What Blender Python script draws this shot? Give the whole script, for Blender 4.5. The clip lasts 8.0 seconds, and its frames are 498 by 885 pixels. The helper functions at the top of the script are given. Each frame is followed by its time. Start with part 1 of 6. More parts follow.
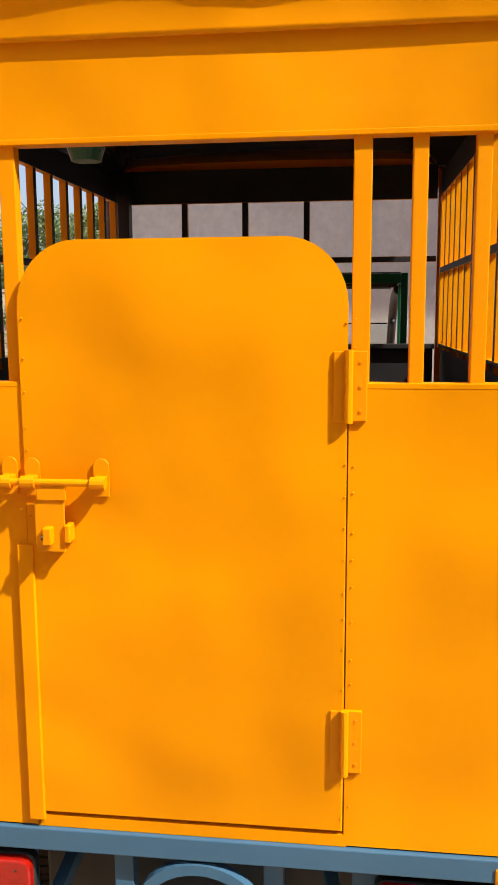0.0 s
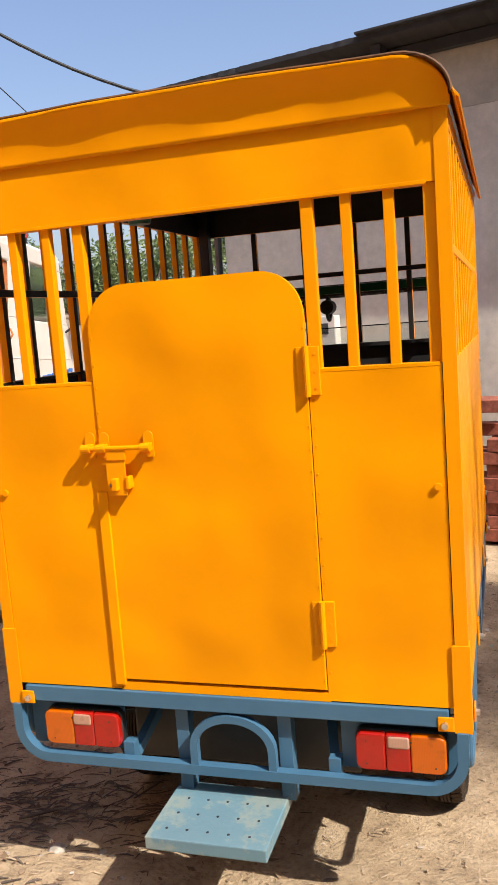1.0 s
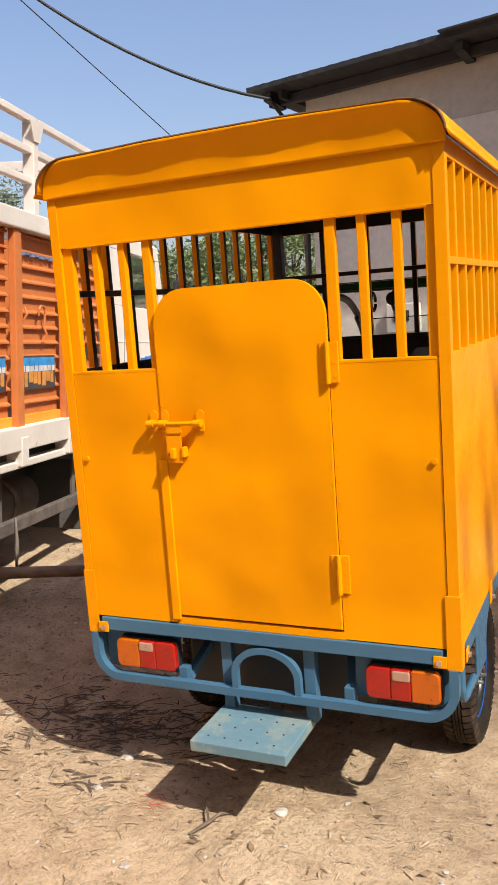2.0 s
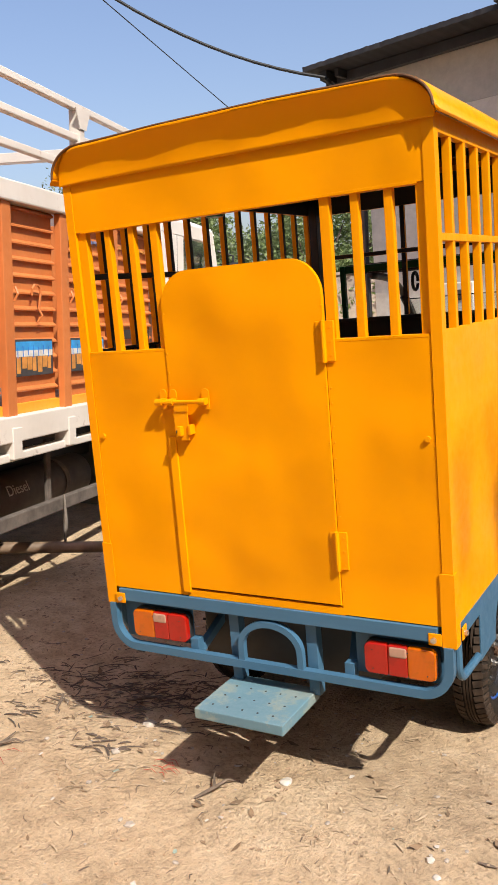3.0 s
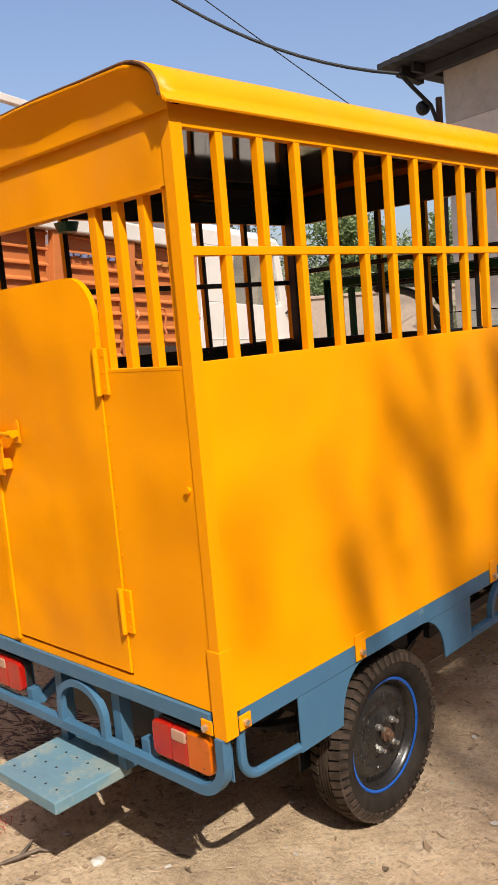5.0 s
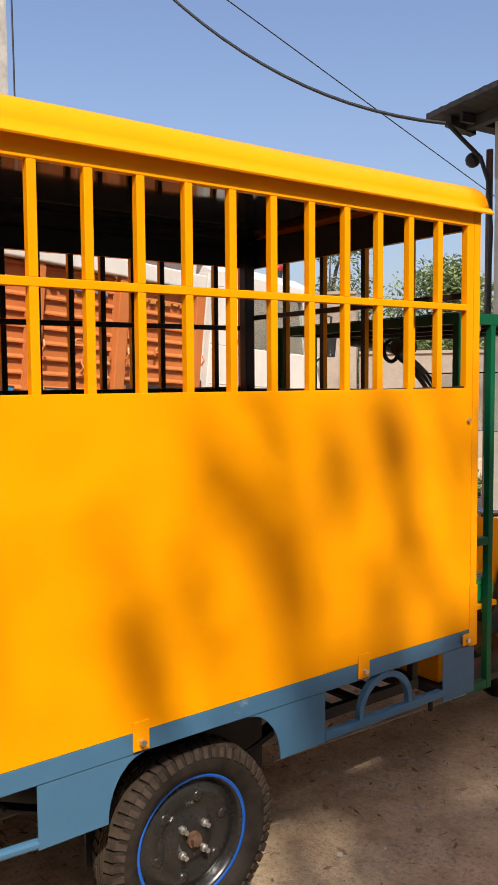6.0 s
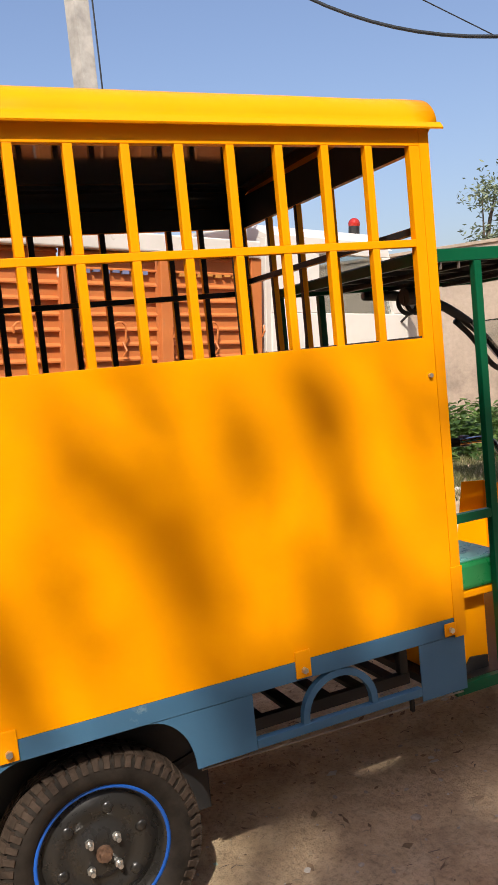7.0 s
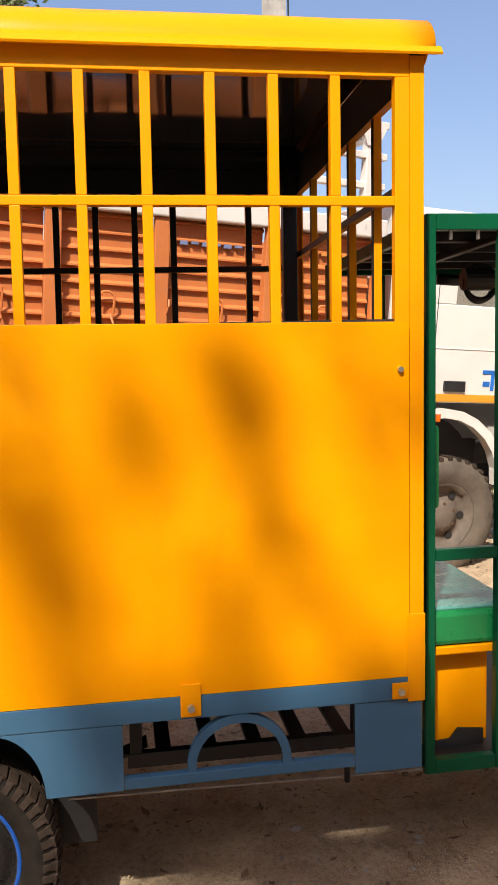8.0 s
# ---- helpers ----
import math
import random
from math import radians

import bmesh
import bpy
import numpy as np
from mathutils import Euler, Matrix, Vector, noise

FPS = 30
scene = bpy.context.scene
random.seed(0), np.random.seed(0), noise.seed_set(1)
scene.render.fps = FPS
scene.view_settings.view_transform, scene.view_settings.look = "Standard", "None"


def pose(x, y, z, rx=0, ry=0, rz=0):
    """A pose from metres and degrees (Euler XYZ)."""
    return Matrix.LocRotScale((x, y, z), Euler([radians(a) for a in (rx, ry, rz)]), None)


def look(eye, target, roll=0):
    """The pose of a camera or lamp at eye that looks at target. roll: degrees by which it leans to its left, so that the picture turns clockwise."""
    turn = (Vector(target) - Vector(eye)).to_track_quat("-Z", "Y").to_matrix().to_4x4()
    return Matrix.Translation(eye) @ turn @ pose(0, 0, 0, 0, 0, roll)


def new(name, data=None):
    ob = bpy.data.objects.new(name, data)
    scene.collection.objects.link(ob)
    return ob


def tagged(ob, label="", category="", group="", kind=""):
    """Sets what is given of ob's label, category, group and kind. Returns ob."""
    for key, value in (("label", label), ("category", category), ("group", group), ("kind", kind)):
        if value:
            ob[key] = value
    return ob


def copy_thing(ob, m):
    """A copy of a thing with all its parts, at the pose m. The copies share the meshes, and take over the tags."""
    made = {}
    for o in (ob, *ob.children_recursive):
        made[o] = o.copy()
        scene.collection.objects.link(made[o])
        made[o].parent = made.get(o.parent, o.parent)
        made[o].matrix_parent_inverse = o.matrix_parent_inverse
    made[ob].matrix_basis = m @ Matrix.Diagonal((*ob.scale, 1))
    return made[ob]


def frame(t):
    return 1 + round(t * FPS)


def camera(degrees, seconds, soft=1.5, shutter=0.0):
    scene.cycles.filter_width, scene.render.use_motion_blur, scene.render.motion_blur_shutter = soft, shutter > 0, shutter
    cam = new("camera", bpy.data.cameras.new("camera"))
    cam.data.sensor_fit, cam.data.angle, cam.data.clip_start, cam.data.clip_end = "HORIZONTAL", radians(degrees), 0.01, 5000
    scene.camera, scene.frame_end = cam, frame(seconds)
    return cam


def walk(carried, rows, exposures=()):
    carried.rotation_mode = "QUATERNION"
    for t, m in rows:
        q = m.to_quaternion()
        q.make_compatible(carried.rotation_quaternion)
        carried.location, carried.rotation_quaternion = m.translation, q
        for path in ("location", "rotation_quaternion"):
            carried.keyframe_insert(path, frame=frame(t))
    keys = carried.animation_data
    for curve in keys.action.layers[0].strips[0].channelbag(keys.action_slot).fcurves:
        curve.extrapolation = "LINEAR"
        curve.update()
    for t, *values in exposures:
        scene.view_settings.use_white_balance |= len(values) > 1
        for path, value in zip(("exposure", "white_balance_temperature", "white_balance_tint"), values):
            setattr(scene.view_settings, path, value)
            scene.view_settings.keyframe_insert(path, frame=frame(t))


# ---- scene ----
cam = camera(33.2, 8.0)
PATH = [
    (0, (0.251, -1.204, 1.356), (0.009, 0.759, 1.054), -0.3),
    (0.5, (0.464, -1.432, 1.376), (0.011, 0.49, 1.062), -0.7),
    (1, (0.632, -1.683, 1.353), (0.043, 0.209, 1.08), -4.3),
    (1.5, (0.747, -1.928, 1.378), (0.026, -0.086, 1.087), -0.1),
    (1.7, (0.808, -1.964, 1.387), (0.065, -0.13, 1.091), -1.9),
    (2.8, (1.14, -1.919, 1.365), (0.134, -0.221, 1.041), -5.5),
    (3, (1.136, -1.903, 1.361), (0.124, -0.209, 1.035), -4.8),
    (3.5, (1.319, -1.782, 1.317), (0.191, -0.159, 1.012), -5.8),
    (4, (1.531, -1.592, 1.334), (0.327, -0.039, 0.961), -7.7),
    (4.5, (1.61, -1.339, 1.32), (0.291, 0.142, 1.065), -1.9),
    (4.7, (1.662, -1.246, 1.33), (0.35, 0.24, 1.063), -3.8),
    (5.8, (1.989, -0.577, 1.268), (0.398, 0.618, 1.067), -2.7),
    (6, (2.065, -0.418, 1.285), (0.484, 0.798, 1.141), -0.4),
    (6.5, (2.167, -0.062, 1.244), (0.424, 0.906, 1.083), -3.9),
    (7, (2.227, 0.281, 1.245), (0.413, 1.103, 1.056), -5.6),
    (7.5, (2.121, 0.611, 1.252), (0.291, 1.381, 1.01), -1.1),
    (8, (2.112, 1.006, 1.176), (0.142, 1.309, 1.002), -1.0),
]
walk(cam, [(t, look(eye, target, roll)) for t, eye, target, roll in PATH],
     exposures=[(0, 0.53), (0.5, 0.66), (1.0, 0.53), (1.5, 0.4), (3.0, 0.44), (4.0, 0.37), (6.0, 0.32), (7.0, 0.36), (8.0, 0.49)])

# ---- world, sun, exposure ----
SUN_TO = Vector((0.619, -0.296, 0.727)).normalized()
world = bpy.data.worlds.new("sky")
scene.world = world
world.use_nodes = True
wn, wl = world.node_tree.nodes, world.node_tree.links
sky = wn.new("ShaderNodeTexSky")
sky.sky_type = "NISHITA"
sky.sun_disc = False
sky.sun_elevation = math.asin(SUN_TO.z)
sky.sun_rotation = math.atan2(SUN_TO.x, SUN_TO.y)
sky.air_density, sky.dust_density, sky.ozone_density = 1.3, 3.0, 5.0
haze = wn.new("ShaderNodeMix")
haze.data_type, haze.blend_type = "RGBA", "MULTIPLY"
haze.inputs[0].default_value = 1.0
haze.inputs[7].default_value = (1.14, 1.0, 1.02, 1)
wl.new(sky.outputs[0], haze.inputs[6])
wl.new(haze.outputs[2], wn["Background"].inputs[0])
wn["Background"].inputs[1].default_value = 0.13
sun = new("sun", bpy.data.lights.new("sun", "SUN"))
sun.data.energy, sun.data.angle, sun.data.color = 5.0, radians(0.55), (1.0, 0.94, 0.84)
sun.matrix_world = look((0, 0, 12), Vector((0, 0, 12)) - SUN_TO)


# ---- materials ----
def nodes_of(name):
    m = bpy.data.materials.new(name)
    m.use_nodes = True
    n, l = m.node_tree.nodes, m.node_tree.links
    return m, n, l, n["Principled BSDF"]


def noise_node(n, l, scale, detail=6.0, rough=0.6, coord="Object"):
    tc, nz = n.new("ShaderNodeTexCoord"), n.new("ShaderNodeTexNoise")
    nz.inputs["Scale"].default_value, nz.inputs["Detail"].default_value, nz.inputs["Roughness"].default_value = scale, detail, rough
    l.new(tc.outputs[coord], nz.inputs["Vector"])
    return nz


def ramp_node(n, l, src, stops):
    r = n.new("ShaderNodeValToRGB")
    e = r.color_ramp.elements
    while len(e) < len(stops):
        e.new(0.5)
    for k, (p, c) in zip(e, stops):
        k.position, k.color = p, (*c, 1)
    l.new(src, r.inputs[0])
    return r


def mixed(n, l, fac, a, b):
    m = n.new("ShaderNodeMix")
    m.data_type = "RGBA"
    l.new(fac, m.inputs[0])
    for k, v in ((6, a), (7, b)):
        if isinstance(v, tuple):
            m.inputs[k].default_value = (*v, 1)
        else:
            l.new(v, m.inputs[k])
    return m.outputs[2]


def bumped(n, l, src, b, strength, distance, after=None):
    k = n.new("ShaderNodeBump")
    k.inputs["Strength"].default_value, k.inputs["Distance"].default_value = strength, distance
    l.new(src, k.inputs["Height"])
    if after:
        l.new(after.outputs[0], k.inputs["Normal"])
    l.new(k.outputs[0], b.inputs["Normal"])
    return k


def paint(name, colour, dark, rough=0.35, wave=0.0, grain=0.15, coat=0.0, spots=None, metal=0.0, wear=0.5, spec=0.5):
    """Brushed enamel: two scales of tone, fine orange-peel relief and, for thin sheet, slow dents."""
    m, n, l, b = nodes_of(name)
    big, fine = noise_node(n, l, 2.3, 4), noise_node(n, l, 38, 5)
    base = ramp_node(n, l, big.outputs[0], [(0.35, dark), (0.62, colour)])
    col = base.outputs[0]
    if spots:
        sp = noise_node(n, l, 9, 8, 0.7)
        k = ramp_node(n, l, sp.outputs[0], [(wear + 0.13, (0, 0, 0)), (wear + 0.2, (1, 1, 1))])
        col = mixed(n, l, k.outputs[0], col, spots)
    l.new(col, b.inputs["Base Color"])
    r = ramp_node(n, l, fine.outputs[0], [(0.3, (rough * 0.8,) * 3), (0.7, (min(1, rough * 1.3),) * 3)])
    l.new(r.outputs[0], b.inputs["Roughness"])
    b.inputs["Coat Weight"].default_value = coat
    b.inputs["Specular IOR Level"].default_value = spec
    b.inputs["Coat Roughness"].default_value = 0.12
    b.inputs["Metallic"].default_value = metal
    k = None
    if wave:
        slow = noise_node(n, l, 2.6, 1.5, 0.4)
        k = bumped(n, l, slow.outputs[0], b, 1.0, wave)
    bumped(n, l, fine.outputs[0], b, grain, 0.002, k)
    return m


def plain(name, colour, rough=0.5, metal=0.0, vary=0.35, scale=14, bump=0.2):
    m, n, l, b = nodes_of(name)
    nz = noise_node(n, l, scale, 7)
    lo = tuple(c * (1 - vary) for c in colour)
    hi = tuple(min(1, c * (1 + vary * 0.6)) for c in colour)
    r = ramp_node(n, l, nz.outputs[0], [(0.3, lo), (0.7, hi)])
    l.new(r.outputs[0], b.inputs["Base Color"])
    b.inputs["Roughness"].default_value, b.inputs["Metallic"].default_value = rough, metal
    if bump:
        bumped(n, l, nz.outputs[0], b, bump, 0.004)
    return m


YELLOW = paint("yellow_enamel", (0.83, 0.303, 0.0), (0.82, 0.295, 0.0), 0.36, wave=0.055, spec=0.09)
YELLOW_BAR = paint("yellow_bar_enamel", (0.83, 0.302, 0.0), (0.81, 0.29, 0.0), 0.38, grain=0.3, spec=0.13)
BLUE = paint("blue_grey_enamel", (0.056, 0.14, 0.228), (0.046, 0.122, 0.202), 0.42, grain=0.3, spec=0.35, spots=(0.16, 0.24, 0.28), wear=0.52)
STEP_BLUE = paint("worn_step_enamel", (0.125, 0.235, 0.28), (0.11, 0.2, 0.25), 0.5, grain=0.4, spots=(0.2, 0.255, 0.245), wear=0.36)
RIM_BROWN = plain("brown_sheet_edge", (0.13, 0.052, 0.012), 0.7, 0, 0.5, 40)
GREEN = paint("green_enamel", (0.0015, 0.085, 0.034), (0.0015, 0.07, 0.028), 0.34, grain=0.25, spec=0.22)
BLACK_GLOSS = paint("black_gloss", (0.036, 0.034, 0.038), (0.03, 0.029, 0.032), 0.06, wave=0.002, grain=0.0, spec=0.2)
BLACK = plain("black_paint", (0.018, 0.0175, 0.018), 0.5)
DARK_METAL = plain("oily_dark_metal", (0.018, 0.016, 0.015), 0.55, 0.3, 0.5, 20)
RUBBER = plain("dusty_tyre_rubber", (0.023, 0.018, 0.014), 0.75, 0, 0.5, 26, 0.3)
TREAD = plain("dusty_tread", (0.052, 0.036, 0.026), 0.85, 0, 0.5, 30, 0.4)
for k in (RUBBER, TREAD):
    k.node_tree.nodes["Principled BSDF"].inputs["Specular IOR Level"].default_value = 0.15
RIM_BLUE = paint("rim_blue", (0.008, 0.085, 0.4), (0.006, 0.07, 0.32), 0.35)
RIM_BLACK = paint("rim_black", (0.014, 0.013, 0.012), (0.02, 0.018, 0.015), 0.28)
STEEL = plain("zinc_steel", (0.62, 0.6, 0.56), 0.32, 0.9, 0.3, 60)
RUST = plain("rusty_nut", (0.13, 0.07, 0.04), 0.8, 0.3, 0.5, 80)
CHROME = plain("chrome", (0.7, 0.7, 0.7), 0.12, 1.0, 0.1, 30, 0)
SEAT = paint("green_vinyl", (0.01, 0.22, 0.06), (0.012, 0.18, 0.05), 0.3, grain=0.3)
# seat vinyl with its bluish reflection put into the teal colour
SEAT_TOP = paint("vinyl_with_blue_sheen", (0.12, 0.34, 0.28), (0.1, 0.28, 0.26), 0.28, grain=0.3, spots=(0.2, 0.3, 0.33))


def lens(name, colour, clear=0.25):
    m, n, l, b = nodes_of(name)
    tc, w = n.new("ShaderNodeTexCoord"), n.new("ShaderNodeTexWave")
    w.inputs["Scale"].default_value = 95
    l.new(tc.outputs["Object"], w.inputs["Vector"])
    r = ramp_node(n, l, w.outputs[0], [(0, tuple(c * 0.93 for c in colour)), (1, colour)])
    cells = noise_node(n, l, 42, 2)
    deep = ramp_node(n, l, cells.outputs[0], [(0.38, tuple(c * 0.6 for c in colour)), (0.6, (1, 1, 1))])
    mu = n.new("ShaderNodeMix")
    mu.data_type, mu.blend_type = "RGBA", "DARKEN"
    mu.inputs[0].default_value = 0.35
    l.new(r.outputs[0], mu.inputs[6])
    l.new(deep.outputs[0], mu.inputs[7])
    l.new(mu.outputs[2], b.inputs["Base Color"])
    b.inputs["Roughness"].default_value = 0.12
    b.inputs["Coat Weight"].default_value = 0.15
    b.inputs["Coat Roughness"].default_value = 0.05
    b.inputs["Transmission Weight"].default_value = clear
    bumped(n, l, w.outputs[0], b, 0.05, 0.001)
    return m


LENS_RED = lens("red_lens", (0.5, 0.012, 0.005))
LENS_AMBER = lens("amber_lens", (0.72, 0.14, 0.0))
LENS_CLEAR = lens("clear_lens", (0.62, 0.36, 0.25), 0.3)


def dirt():
    m, n, l, b = nodes_of("dry_dirt")
    a, c, d = noise_node(n, l, 0.9, 6, 0.6), noise_node(n, l, 9, 9, 0.68), noise_node(n, l, 70, 8, 0.7)
    r1 = ramp_node(n, l, a.outputs[0], [(0.3, (0.35, 0.24, 0.14)), (0.5, (0.52, 0.38, 0.235)), (0.68, (0.68, 0.525, 0.35))])
    r2 = ramp_node(n, l, c.outputs[0], [(0.3, (0.23, 0.152, 0.09)), (0.5, (0.5, 0.36, 0.225)), (0.72, (0.69, 0.54, 0.375))])
    mx = n.new("ShaderNodeMix")
    mx.data_type = "RGBA"
    mx.inputs[0].default_value = 0.55
    l.new(r1.outputs[0], mx.inputs[6])
    l.new(r2.outputs[0], mx.inputs[7])
    k = ramp_node(n, l, d.outputs[0], [(0.33, (0.55,) * 3), (0.5, (1, 1, 1)), (0.75, (1.18, 1.15, 1.1))])
    mu = n.new("ShaderNodeMix")
    mu.data_type, mu.blend_type = "RGBA", "MULTIPLY"
    mu.inputs[0].default_value = 0.8
    l.new(mx.outputs[2], mu.inputs[6])
    l.new(k.outputs[0], mu.inputs[7])
    l.new(mu.outputs[2], b.inputs["Base Color"])
    b.inputs["Roughness"].default_value = 0.95
    k1 = bumped(n, l, c.outputs[0], b, 0.65, 0.035)
    bumped(n, l, d.outputs[0], b, 0.9, 0.012, k1)
    return m


DIRT = dirt()


def plaster(name, light, mid, stain):
    m, n, l, b = nodes_of(name)
    a, c = noise_node(n, l, 0.7, 7, 0.65), noise_node(n, l, 16, 8, 0.7)
    r = ramp_node(n, l, a.outputs[0], [(0.3, stain), (0.48, mid), (0.66, light)])
    k = ramp_node(n, l, c.outputs[0], [(0.3, (0.8,) * 3), (0.65, (1.06,) * 3)])
    mu = n.new("ShaderNodeMix")
    mu.data_type, mu.blend_type = "RGBA", "MULTIPLY"
    mu.inputs[0].default_value = 0.8
    l.new(r.outputs[0], mu.inputs[6])
    l.new(k.outputs[0], mu.inputs[7])
    l.new(mu.outputs[2], b.inputs["Base Color"])
    b.inputs["Roughness"].default_value = 0.92
    bumped(n, l, c.outputs[0], b, 0.4, 0.006)
    return m


PLASTER = plaster("grey_cement_plaster", (0.76, 0.71, 0.62), (0.7, 0.65, 0.56), (0.5, 0.46, 0.39))
# darker copy of the plaster: eave shade on the shed, plain on yard walls
PLASTER_DARK = plaster("eave_shade_and_yard_plaster", (0.54, 0.5, 0.42), (0.48, 0.445, 0.375), (0.35, 0.325, 0.27))
WALL_BEIGE = plaster("beige_boundary_plaster", (0.38, 0.305, 0.235), (0.33, 0.265, 0.205), (0.15, 0.12, 0.095))
ROOF_SHEET = plain("weathered_roof_sheet", (0.032, 0.031, 0.033), 0.8, 0, 0.4, 6)
BRICK = plain("red_brick", (0.33, 0.1, 0.06), 0.9, 0, 0.5, 25, 0.5)
ORANGE = paint("truck_orange", (0.52, 0.165, 0.042), (0.45, 0.135, 0.035), 0.5, grain=0.5, spots=(0.42, 0.165, 0.06), wear=0.5)
TRUCK_WHITE = paint("truck_white", (0.66, 0.62, 0.56), (0.58, 0.54, 0.48), 0.45, grain=0.4, spots=(0.42, 0.36, 0.3), wear=0.5)
CAB_WHITE = paint("cab_white", (0.72, 0.68, 0.62), (0.66, 0.62, 0.56), 0.35, coat=0.2)
TRUCK_YELLOW = paint("truck_yellow_line", (0.7, 0.32, 0.02), (0.6, 0.27, 0.02), 0.5)
SIGN_BLUE = plain("sign_blue", (0.02, 0.16, 0.55), 0.5)
SIGN_SKY = plain("sign_sky_blue", (0.03, 0.27, 0.6), 0.5)
SIGN_PALE = plain("sign_pale", (0.55, 0.55, 0.5), 0.6)
SIGN_FADED = plain("faded_sign_blue", (0.17, 0.2, 0.34), 0.6)
SIGN_OCHRE = plain("faded_sign_ochre", (0.55, 0.24, 0.05), 0.6)
TANK = plain("dusty_tank_paint", (0.085, 0.062, 0.048), 0.6, 0, 0.5, 9)
SLOT = plain("dark_slot", (0.035, 0.026, 0.022), 0.7)
DARK_GREY = plain("dark_grey_plastic", (0.045, 0.045, 0.048), 0.6)
GREY_WOOD = plain("grey_wood", (0.2, 0.17, 0.14), 0.85, 0, 0.5, 12, 0.4)
# the grey wood again, with the shade under the lorry in its colour
SHADED_WOOD = plain("shaded_grey_wood", (0.115, 0.095, 0.08), 0.85, 0, 0.5, 12, 0.4)
BAMBOO = plain("bamboo", (0.2, 0.135, 0.085), 0.6, 0, 0.4, 10, 0.3)
CONCRETE = plain("pole_concrete", (0.42, 0.39, 0.34), 0.9, 0, 0.3, 8, 0.4)
CABLE = plain("black_cable", (0.012, 0.014, 0.014), 0.6, 0, 0.2, 20, 0)
FLAP = plaster("painted_flap", (0.12, 0.09, 0.072), (0.07, 0.075, 0.078), (0.04, 0.068, 0.09))
BARK = plain("bark", (0.12, 0.09, 0.065), 0.95, 0, 0.5, 18, 0.6)
STONE = plain("pale_stone", (0.42, 0.36, 0.3), 0.9, 0, 0.4, 40, 0.4)
TWIG = plain("dry_twig", (0.15, 0.11, 0.08), 0.9, 0, 0.5, 30, 0.4)
PAPER = plain("white_scrap", (0.55, 0.5, 0.44), 0.8, 0, 0.25, 30, 0.2)
SCRAP_GREEN = plain("greenish_scrap", (0.3, 0.38, 0.32), 0.6, 0, 0.3, 40, 0.2)
RED_WISP = plain("red_wisp", (0.4, 0.06, 0.03), 0.7)
MUD = plain("dried_mud_flake", (0.3, 0.205, 0.13), 0.95, 0, 0.5, 30, 0.5)
DEAD_STALK = plain("pale_dead_stalk", (0.43, 0.325, 0.215), 0.9, 0, 0.55, 6, 0.2)
DARK_BARK = plain("dark_bark_flake", (0.11, 0.08, 0.06), 0.95, 0, 0.5, 30, 0.5)
PALE_ROD = plain("dusty_steel_rod", (0.4, 0.34, 0.28), 0.6, 0.3, 0.3, 30)
SWITCH_BLUE = plain("dark_blue_plastic", (0.01, 0.014, 0.05), 0.4, 0, 0.2, 20, 0)
BEACON = lens("beacon_red", (0.5, 0.03, 0.02))


def leaf_mat(name, a, b2):
    m, n, l, b = nodes_of(name)
    g = n.new("ShaderNodeNewGeometry")
    r = ramp_node(n, l, g.outputs["Random Per Island"], [(0, a), (1, b2)])
    l.new(r.outputs[0], b.inputs["Base Color"])
    b.inputs["Roughness"].default_value = 0.55
    t, mix = n.new("ShaderNodeBsdfTranslucent"), n.new("ShaderNodeMixShader")
    l.new(r.outputs[0], t.inputs[0])
    mix.inputs[0].default_value = 0.35
    l.new(b.outputs[0], mix.inputs[1])
    l.new(t.outputs[0], mix.inputs[2])
    l.new(mix.outputs[0], n["Material Output"].inputs[0])
    return m


LEAF = leaf_mat("leaf_green", (0.105, 0.15, 0.045), (0.25, 0.31, 0.12))
LEAF_DULL = leaf_mat("leaf_dusty", (0.12, 0.15, 0.08), (0.24, 0.28, 0.17))
LEAF_BRIGHT = leaf_mat("leaf_weed", (0.03, 0.07, 0.012), (0.12, 0.2, 0.04))
GRASS = leaf_mat("dry_grass", (0.09, 0.11, 0.03), (0.26, 0.23, 0.1))
CLOD = plain("earth_clod", (0.46, 0.32, 0.2), 0.95, 0, 0.5, 40, 0.4)


def glass(name, tint=(0.75, 0.8, 0.8)):
    m, n, l, b = nodes_of(name)
    b.inputs["Base Color"].default_value = (*tint, 1)
    b.inputs["Roughness"].default_value = 0.03
    b.inputs["Transmission Weight"].default_value = 1.0
    b.inputs["IOR"].default_value = 1.45
    return m


GLASS = glass("cab_glass")


# ---- mesh helpers ----
def part(name, bm, mat, parent=None, label="", smooth=False, m=None):
    """Links a bmesh as one mesh object under a thing or a part. mat: a material or a list of them."""
    data = bpy.data.meshes.new(name)
    bmesh.ops.recalc_face_normals(bm, faces=bm.faces)
    bm.to_mesh(data)
    bm.free()
    for k in mat if isinstance(mat, list) else [mat]:
        data.materials.append(k)
    if smooth:
        data.polygons.foreach_set("use_smooth", [True] * len(data.polygons))
    ob = new(name, data)
    if parent:
        ob.parent = parent
    if m is not None:
        ob.matrix_basis = m
    if label:
        ob["label"] = label
    return ob


def thing(name, label, category, m=None, group="", kind=""):
    ob = new(name)
    ob.empty_display_size = 0.1
    if m is not None:
        ob.matrix_basis = m
    return tagged(ob, label, category, group, kind)


